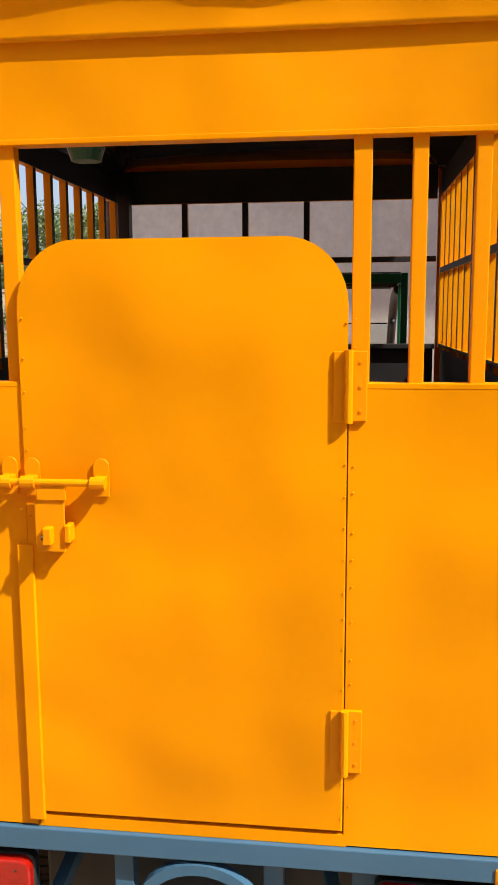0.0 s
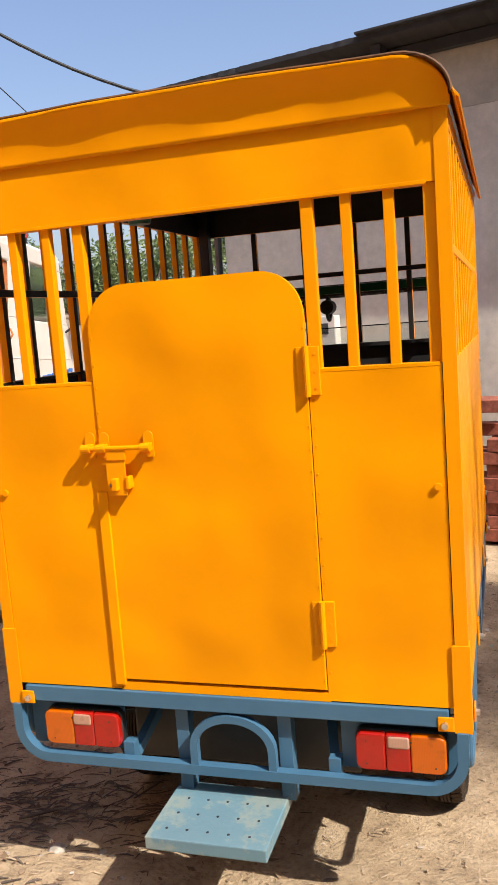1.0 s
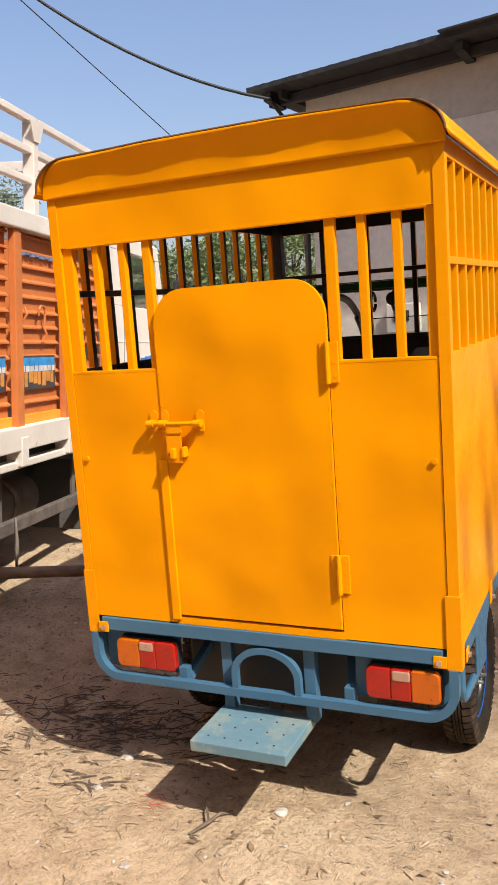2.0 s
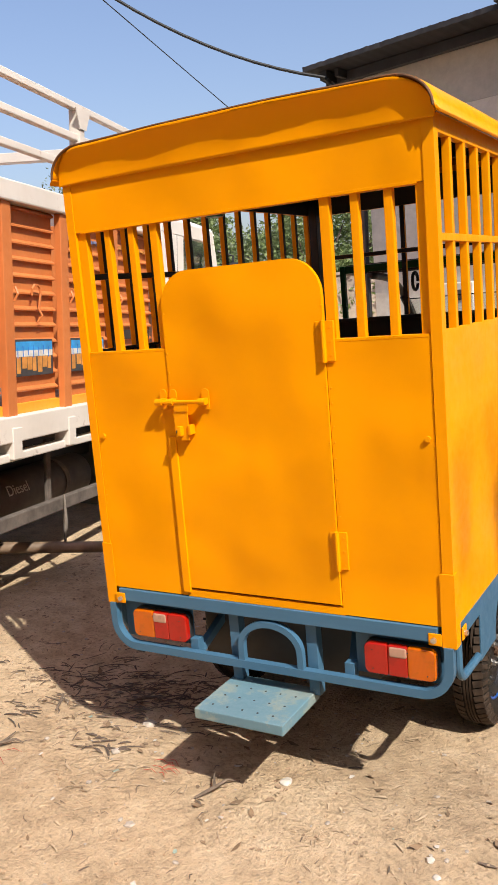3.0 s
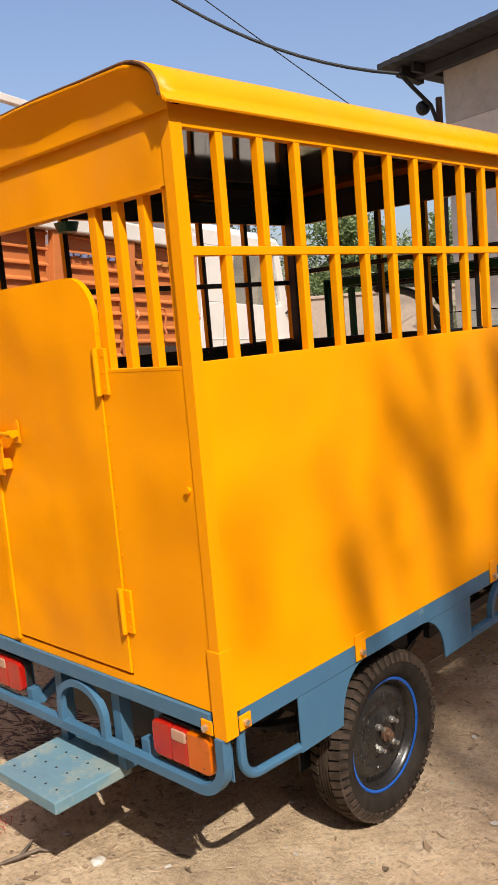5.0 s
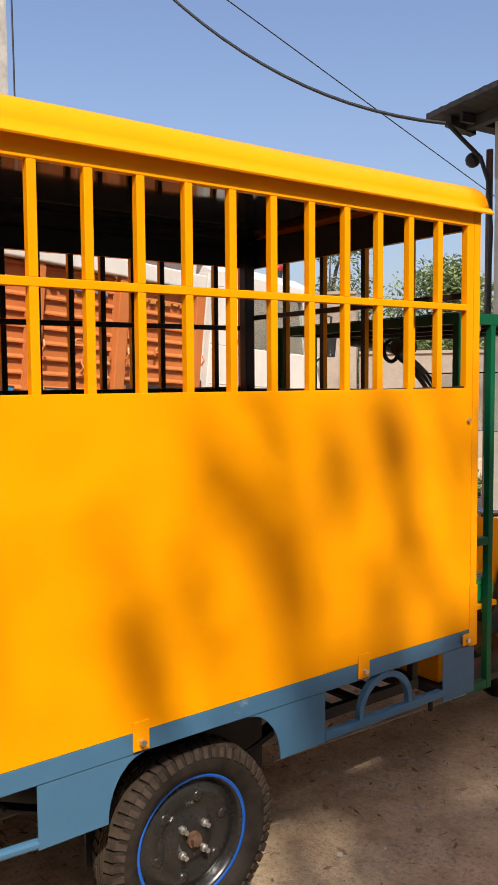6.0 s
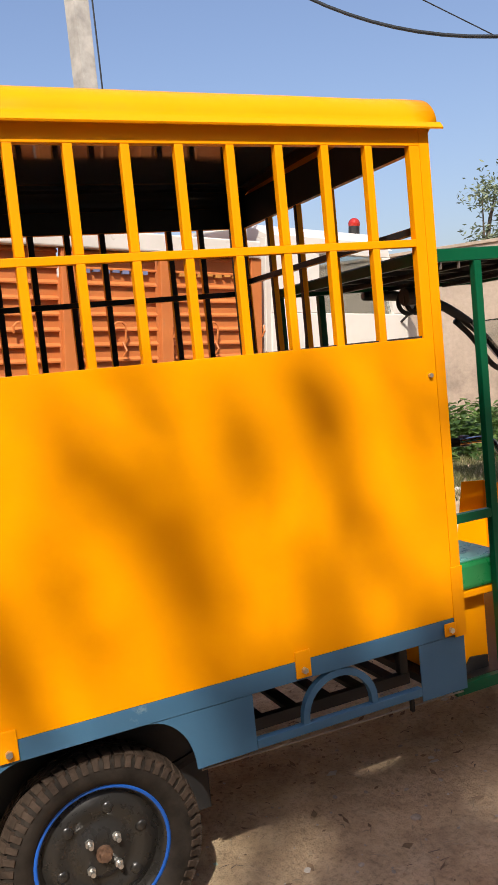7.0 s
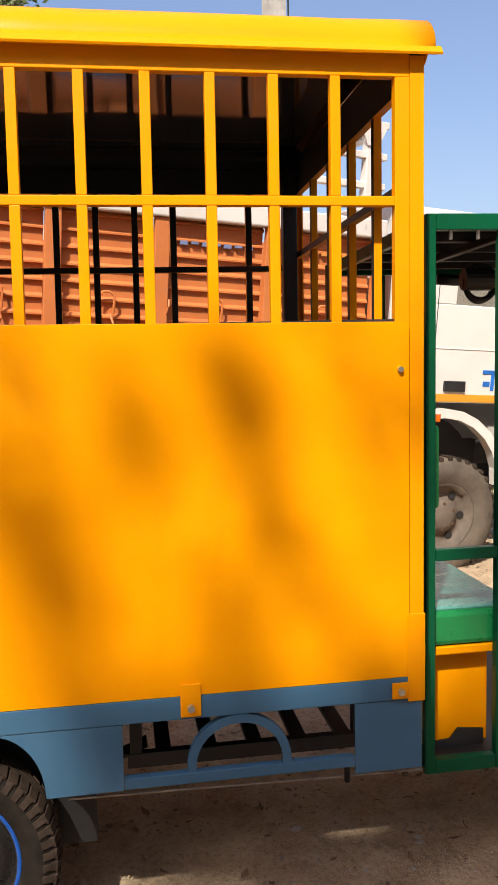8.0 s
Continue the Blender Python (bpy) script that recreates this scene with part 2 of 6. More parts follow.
def add_box(bm, lo, hi, bevel=0.0, m=None, mat=0):
    lo, hi = Vector(lo), Vector(hi)
    r = bmesh.ops.create_cube(bm, size=1, matrix=Matrix.Translation((lo + hi) / 2) @ Matrix.Diagonal((*(hi - lo), 1)))
    vs = r["verts"]
    fs = {f for v in vs for f in v.link_faces}
    for f in fs:
        f.material_index = mat
    if bevel:
        es = list({e for f in fs for e in f.edges})
        r2 = bmesh.ops.bevel(bm, geom=es, offset=bevel, segments=2, profile=0.5, affect="EDGES", material=-1)
        vs = list({v for f in r2["faces"] for v in f.verts} | {v for v in vs if v.is_valid})
    if m is not None:
        bmesh.ops.transform(bm, matrix=m, verts=vs)
    return vs


def box(lo, hi, bevel=0.0):
    bm = bmesh.new()
    add_box(bm, lo, hi, bevel)
    return bm


def add_cyl(bm, a, b, r, seg=16, r2=None, caps=True):
    a, b = Vector(a), Vector(b)
    d = b - a
    m = Matrix.Translation((a + b) / 2) @ d.to_track_quat("Z", "Y").to_matrix().to_4x4()
    return bmesh.ops.create_cone(bm, cap_ends=caps, segments=seg, radius1=r, radius2=r if r2 is None else r2, depth=d.length, matrix=m)["verts"]


def cyl(a, b, r, seg=16, r2=None):
    bm = bmesh.new()
    add_cyl(bm, a, b, r, seg, r2)
    return bm


def add_tube(bm, pts, r, seg=10, square=False, closed=False, up=(0, 0, 1)):
    """A round or square tube swept along points."""
    pts = [Vector(p) for p in pts]
    rings, n = [], len(pts)
    if square:
        shape = [(-1, -1), (1, -1), (1, 1), (-1, 1)]
    else:
        shape = [(math.cos(2 * math.pi * k / seg), math.sin(2 * math.pi * k / seg)) for k in range(seg)]
    side = None
    for k, p in enumerate(pts):
        if closed:
            d = (pts[(k + 1) % n] - pts[k - 1]).normalized()
        else:
            d = (pts[min(k + 1, n - 1)] - pts[max(k - 1, 0)]).normalized()
        if side is None:
            u = Vector(up)
            if abs(u.dot(d)) > 0.95:
                u = Vector((1, 0, 0))
            side = d.cross(u).normalized()
        side = (side - d * side.dot(d)).normalized()
        top = side.cross(d)
        rk = r[k] if isinstance(r, (list, tuple)) else r
        rings.append([bm.verts.new(p + side * (x * rk) + top * (y * rk)) for x, y in shape])
    m = len(shape)
    for k in range(n if closed else n - 1):
        a, b = rings[k], rings[(k + 1) % n]
        for j in range(m):
            bm.faces.new((a[j], a[(j + 1) % m], b[(j + 1) % m], b[j]))
    if not closed:
        bm.faces.new(rings[0][::-1])
        bm.faces.new(rings[-1])


def tube(pts, r, seg=10, square=False, closed=False, up=(0, 0, 1)):
    bm = bmesh.new()
    add_tube(bm, pts, r, seg, square, closed, up)
    return bm


def arc(c, r, a0, a1, n, plane="yz", rz=None):
    """Points of an arc, degrees, in a plane through c."""
    out = []
    for k in range(n + 1):
        a = radians(a0 + (a1 - a0) * k / n)
        u, v = r * math.cos(a), (rz or r) * math.sin(a)
        out.append(Vector(c) + (Vector((0, u, v)) if plane == "yz" else Vector((u, 0, v)) if plane == "xz" else Vector((u, v, 0))))
    return out


def curved(pts, n=5):
    """More points on a smooth line through the given ones."""
    q = [Vector(v) for v in pts]
    q = [q[0] * 2 - q[1]] + q + [q[-1] * 2 - q[-2]]
    out = []
    for a, b, c, d in zip(q, q[1:], q[2:], q[3:]):
        for k in range(n):
            t = k / n
            out.append(0.5 * (2 * b + (c - a) * t + (2 * a - 5 * b + 4 * c - d) * t * t + (3 * b - a - 3 * c + d) * t ** 3))
    return out + [q[-2]]


def slab(outline, axis, lo, hi, bevel=0.0, m=None):
    """A flat outline (pairs in the two other axes, in order) given thickness along an axis."""
    bm = bmesh.new()
    n = "xyz".index(axis)

    def at(p, v):
        q = list(p)
        q.insert(n, v)
        return bm.verts.new(q)

    a, b = [at(p, lo) for p in outline], [at(p, hi) for p in outline]
    fa, fb = bm.faces.new(a), bm.faces.new(b[::-1])
    k = len(a)
    for j in range(k):
        bm.faces.new((a[j], b[j], b[(j + 1) % k], a[(j + 1) % k]))
    if bevel:
        bmesh.ops.bevel(bm, geom=list(fa.edges) + list(fb.edges), offset=bevel, segments=1, affect="EDGES")
    if m is not None:
        bm.transform(m)
    return bm


def lathe(profile, seg=40, m=None, bm=None):
    """Turns (axial, radius) pairs about the x axis."""
    bm = bm or bmesh.new()
    rings = []
    for x, r in profile:
        rings.append([bm.verts.new((x, r * math.cos(2 * math.pi * k / seg), r * math.sin(2 * math.pi * k / seg))) for k in range(seg)])
    for a, b in zip(rings, rings[1:]):
        for k in range(seg):
            bm.faces.new((a[k], a[(k + 1) % seg], b[(k + 1) % seg], b[k]))
    if m is not None:
        bm.transform(m)
    return bm


# ---- ground ----
def step01(a, b, x):
    t = min(1, max(0, (x - a) / (b - a)))
    return t * t * (3 - 2 * t)


def ground_z(x, y):
    h = -0.021 + 0.05 * step01(0.42, -0.1, y) - 0.004 * step01(0.9, 1.5, y) + 0.09 * step01(-0.8, -1.9, x)
    near = 1 - step01(6, 12, math.hypot(x, y - 1))
    h += near * (0.012 * noise.noise((x * 1.3, y * 1.3, 3)) + 0.007 * noise.noise((x * 5, y * 5, 7)) + 0.004 * noise.noise((x * 16, y * 16, 1)))
    return h


def make_ground():
    """One sheet: fine near the walk, coarse to the horizon."""
    fine = [-3.2 + 0.05 * k for k in range(141)]
    xs = [-900, -200, -60, -25, -14, -9, -6, -4.5, -3.8] + fine + [4.2, 5, 6.5, 9, 14, 25, 60, 200, 900]
    finey = [-2.2 + 0.05 * k for k in range(131)]
    ys = [-900, -200, -60, -25, -12, -7, -4.5, -3.2, -2.6] + finey + [4.6, 5.2, 6.5, 9, 14, 25, 60, 200, 900]
    bm = bmesh.new()
    grid = [[bm.verts.new((x, y, ground_z(x, y))) for x in xs] for y in ys]
    for a, b in zip(grid, grid[1:]):
        for k in range(len(xs) - 1):
            bm.faces.new((a[k], a[k + 1], b[k + 1], b[k]))
    return tagged(part("ground", bm, DIRT, smooth=True), "dry sandy brown earth yard with scattered litter", "ground", kind="structure")


make_ground()

# ---- cement building with a sheet roof ----
BLD = pose(-1.385, 4.115, 0, 0, 0, -13)


def make_building():
    b = thing("cement_building", "grey cement-plastered shed with a dark sheet roof", "building", BLD)
    part("wall", box((0.16, 0, -0.2), (9, 0.2, 2.55), 0.004), PLASTER, b)
    part("gable_wall", slab([(0.2, -0.2), (5, -0.2), (5, 2.56), (0.2, 2.9)], "x", 0.16, 0.36), PLASTER, b)
    # the eave's shade on the wall is put into this strip's darker colour
    part("eave_shade_band", box((0.157, -0.003, 2.55), (9, 0.2, 2.93), 0.004), PLASTER_DARK, b, "cement wall top with the eave's shade in its colour")
    bm = bmesh.new()
    rows = []
    for y, z in ((-0.3, 2.998), (-0.3, 2.965), (5.2, 2.6), (5.2, 2.633)):
        rows.append([bm.verts.new((-0.15 + 0.02 * k, y + 0.008 * noise.noise((k * 0.35, 0, 2)), z + 0.0012 * math.cos(k * math.pi / 2))) for k in range(458)])
    for a, c in zip(rows, rows[1:] + rows[:1]):
        for k in range(457):
            bm.faces.new((a[k], a[k + 1], c[k + 1], c[k]))
    bm.faces.new([r[0] for r in rows])
    bm.faces.new([r[-1] for r in rows])
    part("roof", bm, ROOF_SHEET, b, "dark sheet roof with overhanging eave")
    part("overlap_sheet", slab([(-0.34, 3.0), (-0.34, 3.012), (5.0, 2.66), (5.0, 2.64)], "x", 1.35, 9.0), ROOF_SHEET, b)
    for k in range(6):
        x = -0.1 + 1.5 * k if k else -0.06
        part("rafter", slab([(-0.22, 2.9), (-0.22, 2.955), (-0.02, 2.94), (-0.02, 2.86)], "x", x, x + 0.06), ROOF_SHEET, b)
    part("verge_board", slab([(-0.2, 2.9), (-0.2, 2.955), (5.0, 2.61), (5.0, 2.55)], "x", 0.06, 0.09), ROOF_SHEET, b)
    part("eave_beam", box((-0.1, -0.1, 2.88), (9, -0.04, 2.945), 0.003), ROOF_SHEET, b)
    return b


make_building()
mb = thing("meter_box", "small white metal meter box on the cement wall", "meter box", BLD @ pose(0.9, 0, 1.29))
part("case", box((-0.12, -0.09, -0.1), (0.11, -0.001, 0.1), 0.008), CAB_WHITE, mb)
part("meter_window", box((-0.06, -0.095, -0.02), (0.06, -0.088, 0.05), 0.003), DARK_GREY, mb)


def wall_run(name, label, a, b, height, thick=0.2, mat=None):
    """A plastered wall with a coping from a to b on the plan."""
    a, b = Vector((*a, 0)), Vector((*b, 0))
    d = b - a
    w = thing(name, label, "wall", pose(a.x, a.y, 0, 0, 0, math.degrees(math.atan2(d.y, d.x))), kind="structure")
    part("wall_body", box((0, 0, -0.4), (d.length, thick, height), 0.006), mat or WALL_BEIGE, w)
    part("coping", box((0, -0.03, height), (d.length, thick + 0.03, height + 0.05), 0.006), mat or WALL_BEIGE, w)
    return w


wall_run("boundary_wall", "weathered beige plastered boundary wall", (-7.66, 9.34), (2.0, 16.9), 1.72)
wall_run("boundary_wall", "tall weathered beige plastered boundary wall", (-15.5, 3.2), (-7.7, 9.31), 2.7)
# unseen plain walls closing the yard behind the walk, added to block sky light
wall_run("yard_wall", "tall unseen plain wall added to block sky light", (9.0, -6.5), (-9.0, -6.5), 7.0, mat=PLASTER_DARK)
wall_run("yard_wall", "unseen plain wall added to close the yard", (7.4, 9.0), (7.4, -6.3), 5.6, mat=PLASTER_DARK)


def make_brick_stack():
    s = thing("brick_stack", "loose stack of red bricks beside the cement wall", "bricks", pose(0.42, 3.33, 0, 0, 0, -13))
    data = None
    rnd = random.Random(4)
    for row in range(11):
        for k in range(5):
            for d in range(2):
                if row > 7 and rnd.random() < 0.35:
                    continue
                x, y, z = k * 0.235 + (0.1 if row % 2 else 0), d * 0.12, 0.0 + row * 0.076
                m = pose(x + rnd.uniform(-0.012, 0.012), y + rnd.uniform(-0.02, 0.02), z, 0, 0, rnd.uniform(-5, 5))
                if data is None:
                    ob = part("brick", box((0, 0, 0), (0.225, 0.108, 0.074), 0.004), BRICK, s, m=m)
                    data = ob.data
                else:
                    ob = new("brick", data)
                    ob.parent, ob.matrix_basis = s, m


make_brick_stack()


# ---- the rickshaw ----
H, LEN = 0.545, 1.595
POST_Y = -0.009  # rear face of the corner posts
SILL, MID, SIDE_TOP, REAR_TOP, BAND = 1.257, 1.4765, 1.706, 1.602, 1.734
rick = thing("e_rickshaw", "freshly painted yellow barred school rickshaw on a blue-grey frame", "rickshaw")


def sheet(lo, hi, axis, bow=0.0, cell=0.05, seed=0):
    """A thin sheet-metal panel, gently uneven, in a plane across an axis; lo and hi are opposite corners."""
    n = "xyz".index(axis)
    u, v = [k for k in range(3) if k != n]
    nu, nv = max(2, int((hi[u] - lo[u]) / cell)), max(2, int((hi[v] - lo[v]) / cell))
    bm = bmesh.new()
    faces = []
    for level in (0, 1):
        grid = []
        for i in range(nu + 1):
            row = []
            for j in range(nv + 1):
                p = [0, 0, 0]
                fu, fv = i / nu, j / nv
                p[u], p[v] = lo[u] + (hi[u] - lo[u]) * fu, lo[v] + (hi[v] - lo[v]) * fv
                edge = min(1, 6 * min(fu, 1 - fu, fv, 1 - fv))
                p[n] = (lo if level == 0 else hi)[n] + bow * edge * noise.noise((p[u] * 2.4 + seed, p[v] * 2.4, seed * 1.7))
                row.append(bm.verts.new(p))
            grid.append(row)
        faces.append(grid)
        for a, b in zip(grid, grid[1:]):
            for j in range(nv):
                bm.faces.new((a[j], a[j + 1], b[j + 1], b[j]))
    a, b = faces
    rim = lambda g: [r[0] for r in g] + g[-1][1:] + [r[-1] for r in g[-2::-1]] + g[0][-2:0:-1]
    ra, rb = rim(a), rim(b)
    for k in range(len(ra)):
        q = (k + 1) % len(ra)
        bm.faces.new((ra[k], ra[q], rb[q], rb[k]))
    return bm


# rear wall
REAR_Z = 0.537
part("rear_panel", sheet((-0.5158, -0.0062, REAR_Z + 0.003), (-0.2408, -0.0022, SILL), "y", 0.004, seed=1), YELLOW, rick, smooth=False)
part("rear_panel", sheet((0.2478, -0.0062, REAR_Z + 0.003), (0.5158, -0.0022, SILL), "y", 0.004, seed=2), YELLOW, rick)
part("rear_threshold", box((-0.2455, -0.0062, REAR_Z), (0.252, 0.006, 0.558), 0.001), YELLOW, rick)
part("rear_header", sheet((-0.5175, -0.0062, REAR_TOP), (0.5175, -0.0022, BAND + 0.02), "y", 0.003, seed=3), YELLOW, rick)
part("sill_lip", box((-0.513, -0.0068, SILL - 0.006), (-0.243, 0.022, SILL + 0.002), 0.001), YELLOW, rick)
part("sill_lip", box((0.25, -0.0068, SILL - 0.006), (0.513, 0.022, SILL + 0.002), 0.001), YELLOW, rick)
part("header_lip", box((-0.5, -0.0068, REAR_TOP - 0.004), (0.5, 0.022, REAR_TOP + 0.004), 0.001), YELLOW, rick)
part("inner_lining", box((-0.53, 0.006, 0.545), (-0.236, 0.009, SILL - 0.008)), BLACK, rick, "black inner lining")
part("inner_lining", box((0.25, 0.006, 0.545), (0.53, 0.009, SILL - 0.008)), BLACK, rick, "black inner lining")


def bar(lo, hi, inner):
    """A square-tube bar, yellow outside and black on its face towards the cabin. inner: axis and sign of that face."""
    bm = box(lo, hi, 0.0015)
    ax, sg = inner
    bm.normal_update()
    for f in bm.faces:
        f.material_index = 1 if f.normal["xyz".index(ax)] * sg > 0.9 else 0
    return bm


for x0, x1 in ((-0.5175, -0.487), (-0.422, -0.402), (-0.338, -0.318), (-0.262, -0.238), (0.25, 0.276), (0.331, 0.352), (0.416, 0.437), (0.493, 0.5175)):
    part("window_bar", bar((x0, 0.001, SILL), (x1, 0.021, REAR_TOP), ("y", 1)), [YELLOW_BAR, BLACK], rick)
for x in (-0.244, 0.256):
    part("door_jamb", box((x - 0.012, 0.007, 0.545), (x + 0.008, 0.03, SILL), 0.001), YELLOW_BAR, rick)

# corner posts: angle iron with a sleeve at the foot
for sx in (-1, 1):
    for y0, sy in ((POST_Y, 1), (LEN, -1)):
        x1 = sx * H
        leg = 0.031 if sy > 0 else 0.028
        th = 0.0125 if sy > 0 else 0.004
        o = [(x1, y0), (x1 - sx * 0.0272, y0), (x1 - sx * 0.0272, y0 + sy * th), (x1 - sx * 0.004, y0 + sy * th), (x1 - sx * 0.004, y0 + sy * leg), (x1, y0 + sy * leg)]
        part("corner_post", slab(o, "z", 0.54, BAND + 0.012, 0.0012), YELLOW_BAR, rick)
        e = 0.0025
        o = [(x1 + sx * e, y0 - sy * e), (x1 - sx * 0.034, y0 - sy * e), (x1 - sx * 0.034, y0 - sy * 0.0006), (x1 + sx * 0.0006, y0 - sy * 0.0006), (x1 + sx * 0.0006, y0 + sy * 0.033), (x1 + sx * e, y0 + sy * 0.033)]
        part("post_sleeve", slab(o, "z", 0.487, 0.678 if sy > 0 else 0.668, 0.001), YELLOW_BAR, rick)
        t = part("foot_tab", box((min(x1 - sx * 0.068, x1 - sx * 0.034), y0 - sy * 0.006 - 0.002, 0.492), (max(x1 - sx * 0.068, x1 - sx * 0.034), y0 - sy * 0.006 + 0.002, 0.524), 0.002), YELLOW_BAR, rick)
        part("bolt", cyl((x1 - sx * 0.053, y0 - sy * 0.006, 0.507), (x1 - sx * 0.053, y0 - sy * 0.016, 0.507), 0.0075, 6), STEEL, t)
        t = part("foot_tab", box((x1 + sx * 0.006 - 0.002, min(y0 + sy * 0.033, y0 + sy * 0.068), 0.496), (x1 + sx * 0.006 + 0.002, max(y0 + sy * 0.033, y0 + sy * 0.068), 0.53), 0.002), YELLOW_BAR, rick)
        part("bolt", cyl((x1 + sx * 0.006, y0 + sy * 0.05, 0.512), (x1 + sx * 0.016, y0 + sy * 0.05, 0.512), 0.0075, 6), STEEL, t)

# side walls
for sx in (-1, 1):
    x0, x1 = (H - 0.004, H - 0.0005) if sx > 0 else (-H + 0.0005, -H + 0.004)
    part("side_panel", sheet((x0, 0.0222, 0.5385), (x1, LEN - 0.0295, SILL), "x", 0.004, seed=5 + sx), YELLOW, rick)
    xl = sx * (H - 0.008)
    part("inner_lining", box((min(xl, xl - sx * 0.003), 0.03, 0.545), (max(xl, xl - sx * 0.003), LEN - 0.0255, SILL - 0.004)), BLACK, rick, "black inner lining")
    xi, xo = sorted((sx * (H - 0.022), sx * (H - 0.001)))
    ins = ("x", -sx)
    part("side_top_rail", bar((xi, 0.0225, SIDE_TOP), (xo, LEN - 0.028, BAND + 0.043), ins), [YELLOW_BAR, BLACK], rick)
    part("side_mid_rail", bar((xi, 0.0225, MID - 0.009), (xo, LEN - 0.057, MID + 0.009), ins), [YELLOW_BAR, BLACK], rick)
    part("side_sill", bar((xi, 0.0225, SILL - 0.007), (xo, LEN - 0.057, SILL + 0.001), ins), [YELLOW_BAR, BLACK], rick)
    part("front_stile", box((xi, LEN - 0.057, SILL - 0.025), (xo - 0.0005 if sx > 0 else xo, LEN - 0.028, SIDE_TOP), 0.001), YELLOW_BAR, rick)
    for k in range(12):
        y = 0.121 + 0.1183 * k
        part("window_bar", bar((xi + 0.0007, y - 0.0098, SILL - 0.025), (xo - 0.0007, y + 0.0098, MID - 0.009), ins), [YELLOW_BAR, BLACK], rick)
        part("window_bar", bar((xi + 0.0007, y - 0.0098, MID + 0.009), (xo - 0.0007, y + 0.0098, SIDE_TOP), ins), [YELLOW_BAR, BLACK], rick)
    for y in (0.453, 1.124):
        c = part("side_clip", box((min(sx * H, sx * (H + 0.005)), y - 0.02, 0.497), (max(sx * H, sx * (H + 0.005)), y + 0.02, 0.562), 0.0018), YELLOW_BAR, rick)
        part("bolt", cyl((sx * (H + 0.004), y, 0.516), (sx * (H + 0.015), y, 0.516), 0.0075, 6), STEEL, c)
    part("side_bolt", cyl((sx * (H - 0.002), 1.547, 1.155), (sx * (H + 0.007), 1.547, 1.155), 0.006, 6), STEEL, rick)

# front wall, open above the sill
FW = 1.568
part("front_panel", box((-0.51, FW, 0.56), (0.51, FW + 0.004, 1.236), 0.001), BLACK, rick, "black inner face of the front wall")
part("front_sill", box((-0.513, FW - 0.02, 1.229), (0.513, FW + 0.004, 1.245), 0.002), BLACK, rick)
part("front_rail", bar((-0.513, FW, 1.505), (0.513, FW + 0.02, 1.523), ("y", -1)), [YELLOW_BAR, BLACK], rick)
part("front_top_rail", bar((-0.513, FW, 1.70), (0.513, FW + 0.02, 1.805), ("y", -1)), [YELLOW_BAR, BLACK], rick)
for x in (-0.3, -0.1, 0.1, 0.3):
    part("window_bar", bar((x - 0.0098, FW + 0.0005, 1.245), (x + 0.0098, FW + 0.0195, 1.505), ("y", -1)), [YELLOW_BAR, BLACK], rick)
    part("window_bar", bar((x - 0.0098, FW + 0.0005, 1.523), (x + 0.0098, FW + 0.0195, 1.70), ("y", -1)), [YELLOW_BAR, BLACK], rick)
for sx in (-1,):
    x0, x1 = sorted((sx * 0.475, sx * 0.512))
    part("inner_post", box((x0, 1.523, 0.56), (x1, 1.567, 1.795), 0.003), BLACK, rick, "black inner corner post")

# roof: flat top, rounded shoulders, drip lip
def roof_profile():
    right = [(0.561, 1.742), (0.557, 1.756)]
    for k in range(9):
        a = radians(90 * k / 8)
        right.append((0.455 + 0.1 * math.cos(a), 1.756 + 0.078 * math.sin(a)))
    right += [(0.43 - 0.0215 * k, 1.834 + 0.007 * math.sin(0.0785 * k)) for k in range(1, 21)]
    return right + [(-x, z) for x, z in right[-2::-1]]


def edge_wave(x):
    """The hand-beaten rear edge of the roof runs a little in and out."""
    return 0.006 * noise.noise((x * 5.5, 1.7, 0)) + 0.0014 * noise.noise((x * 17, 4.1, 0))


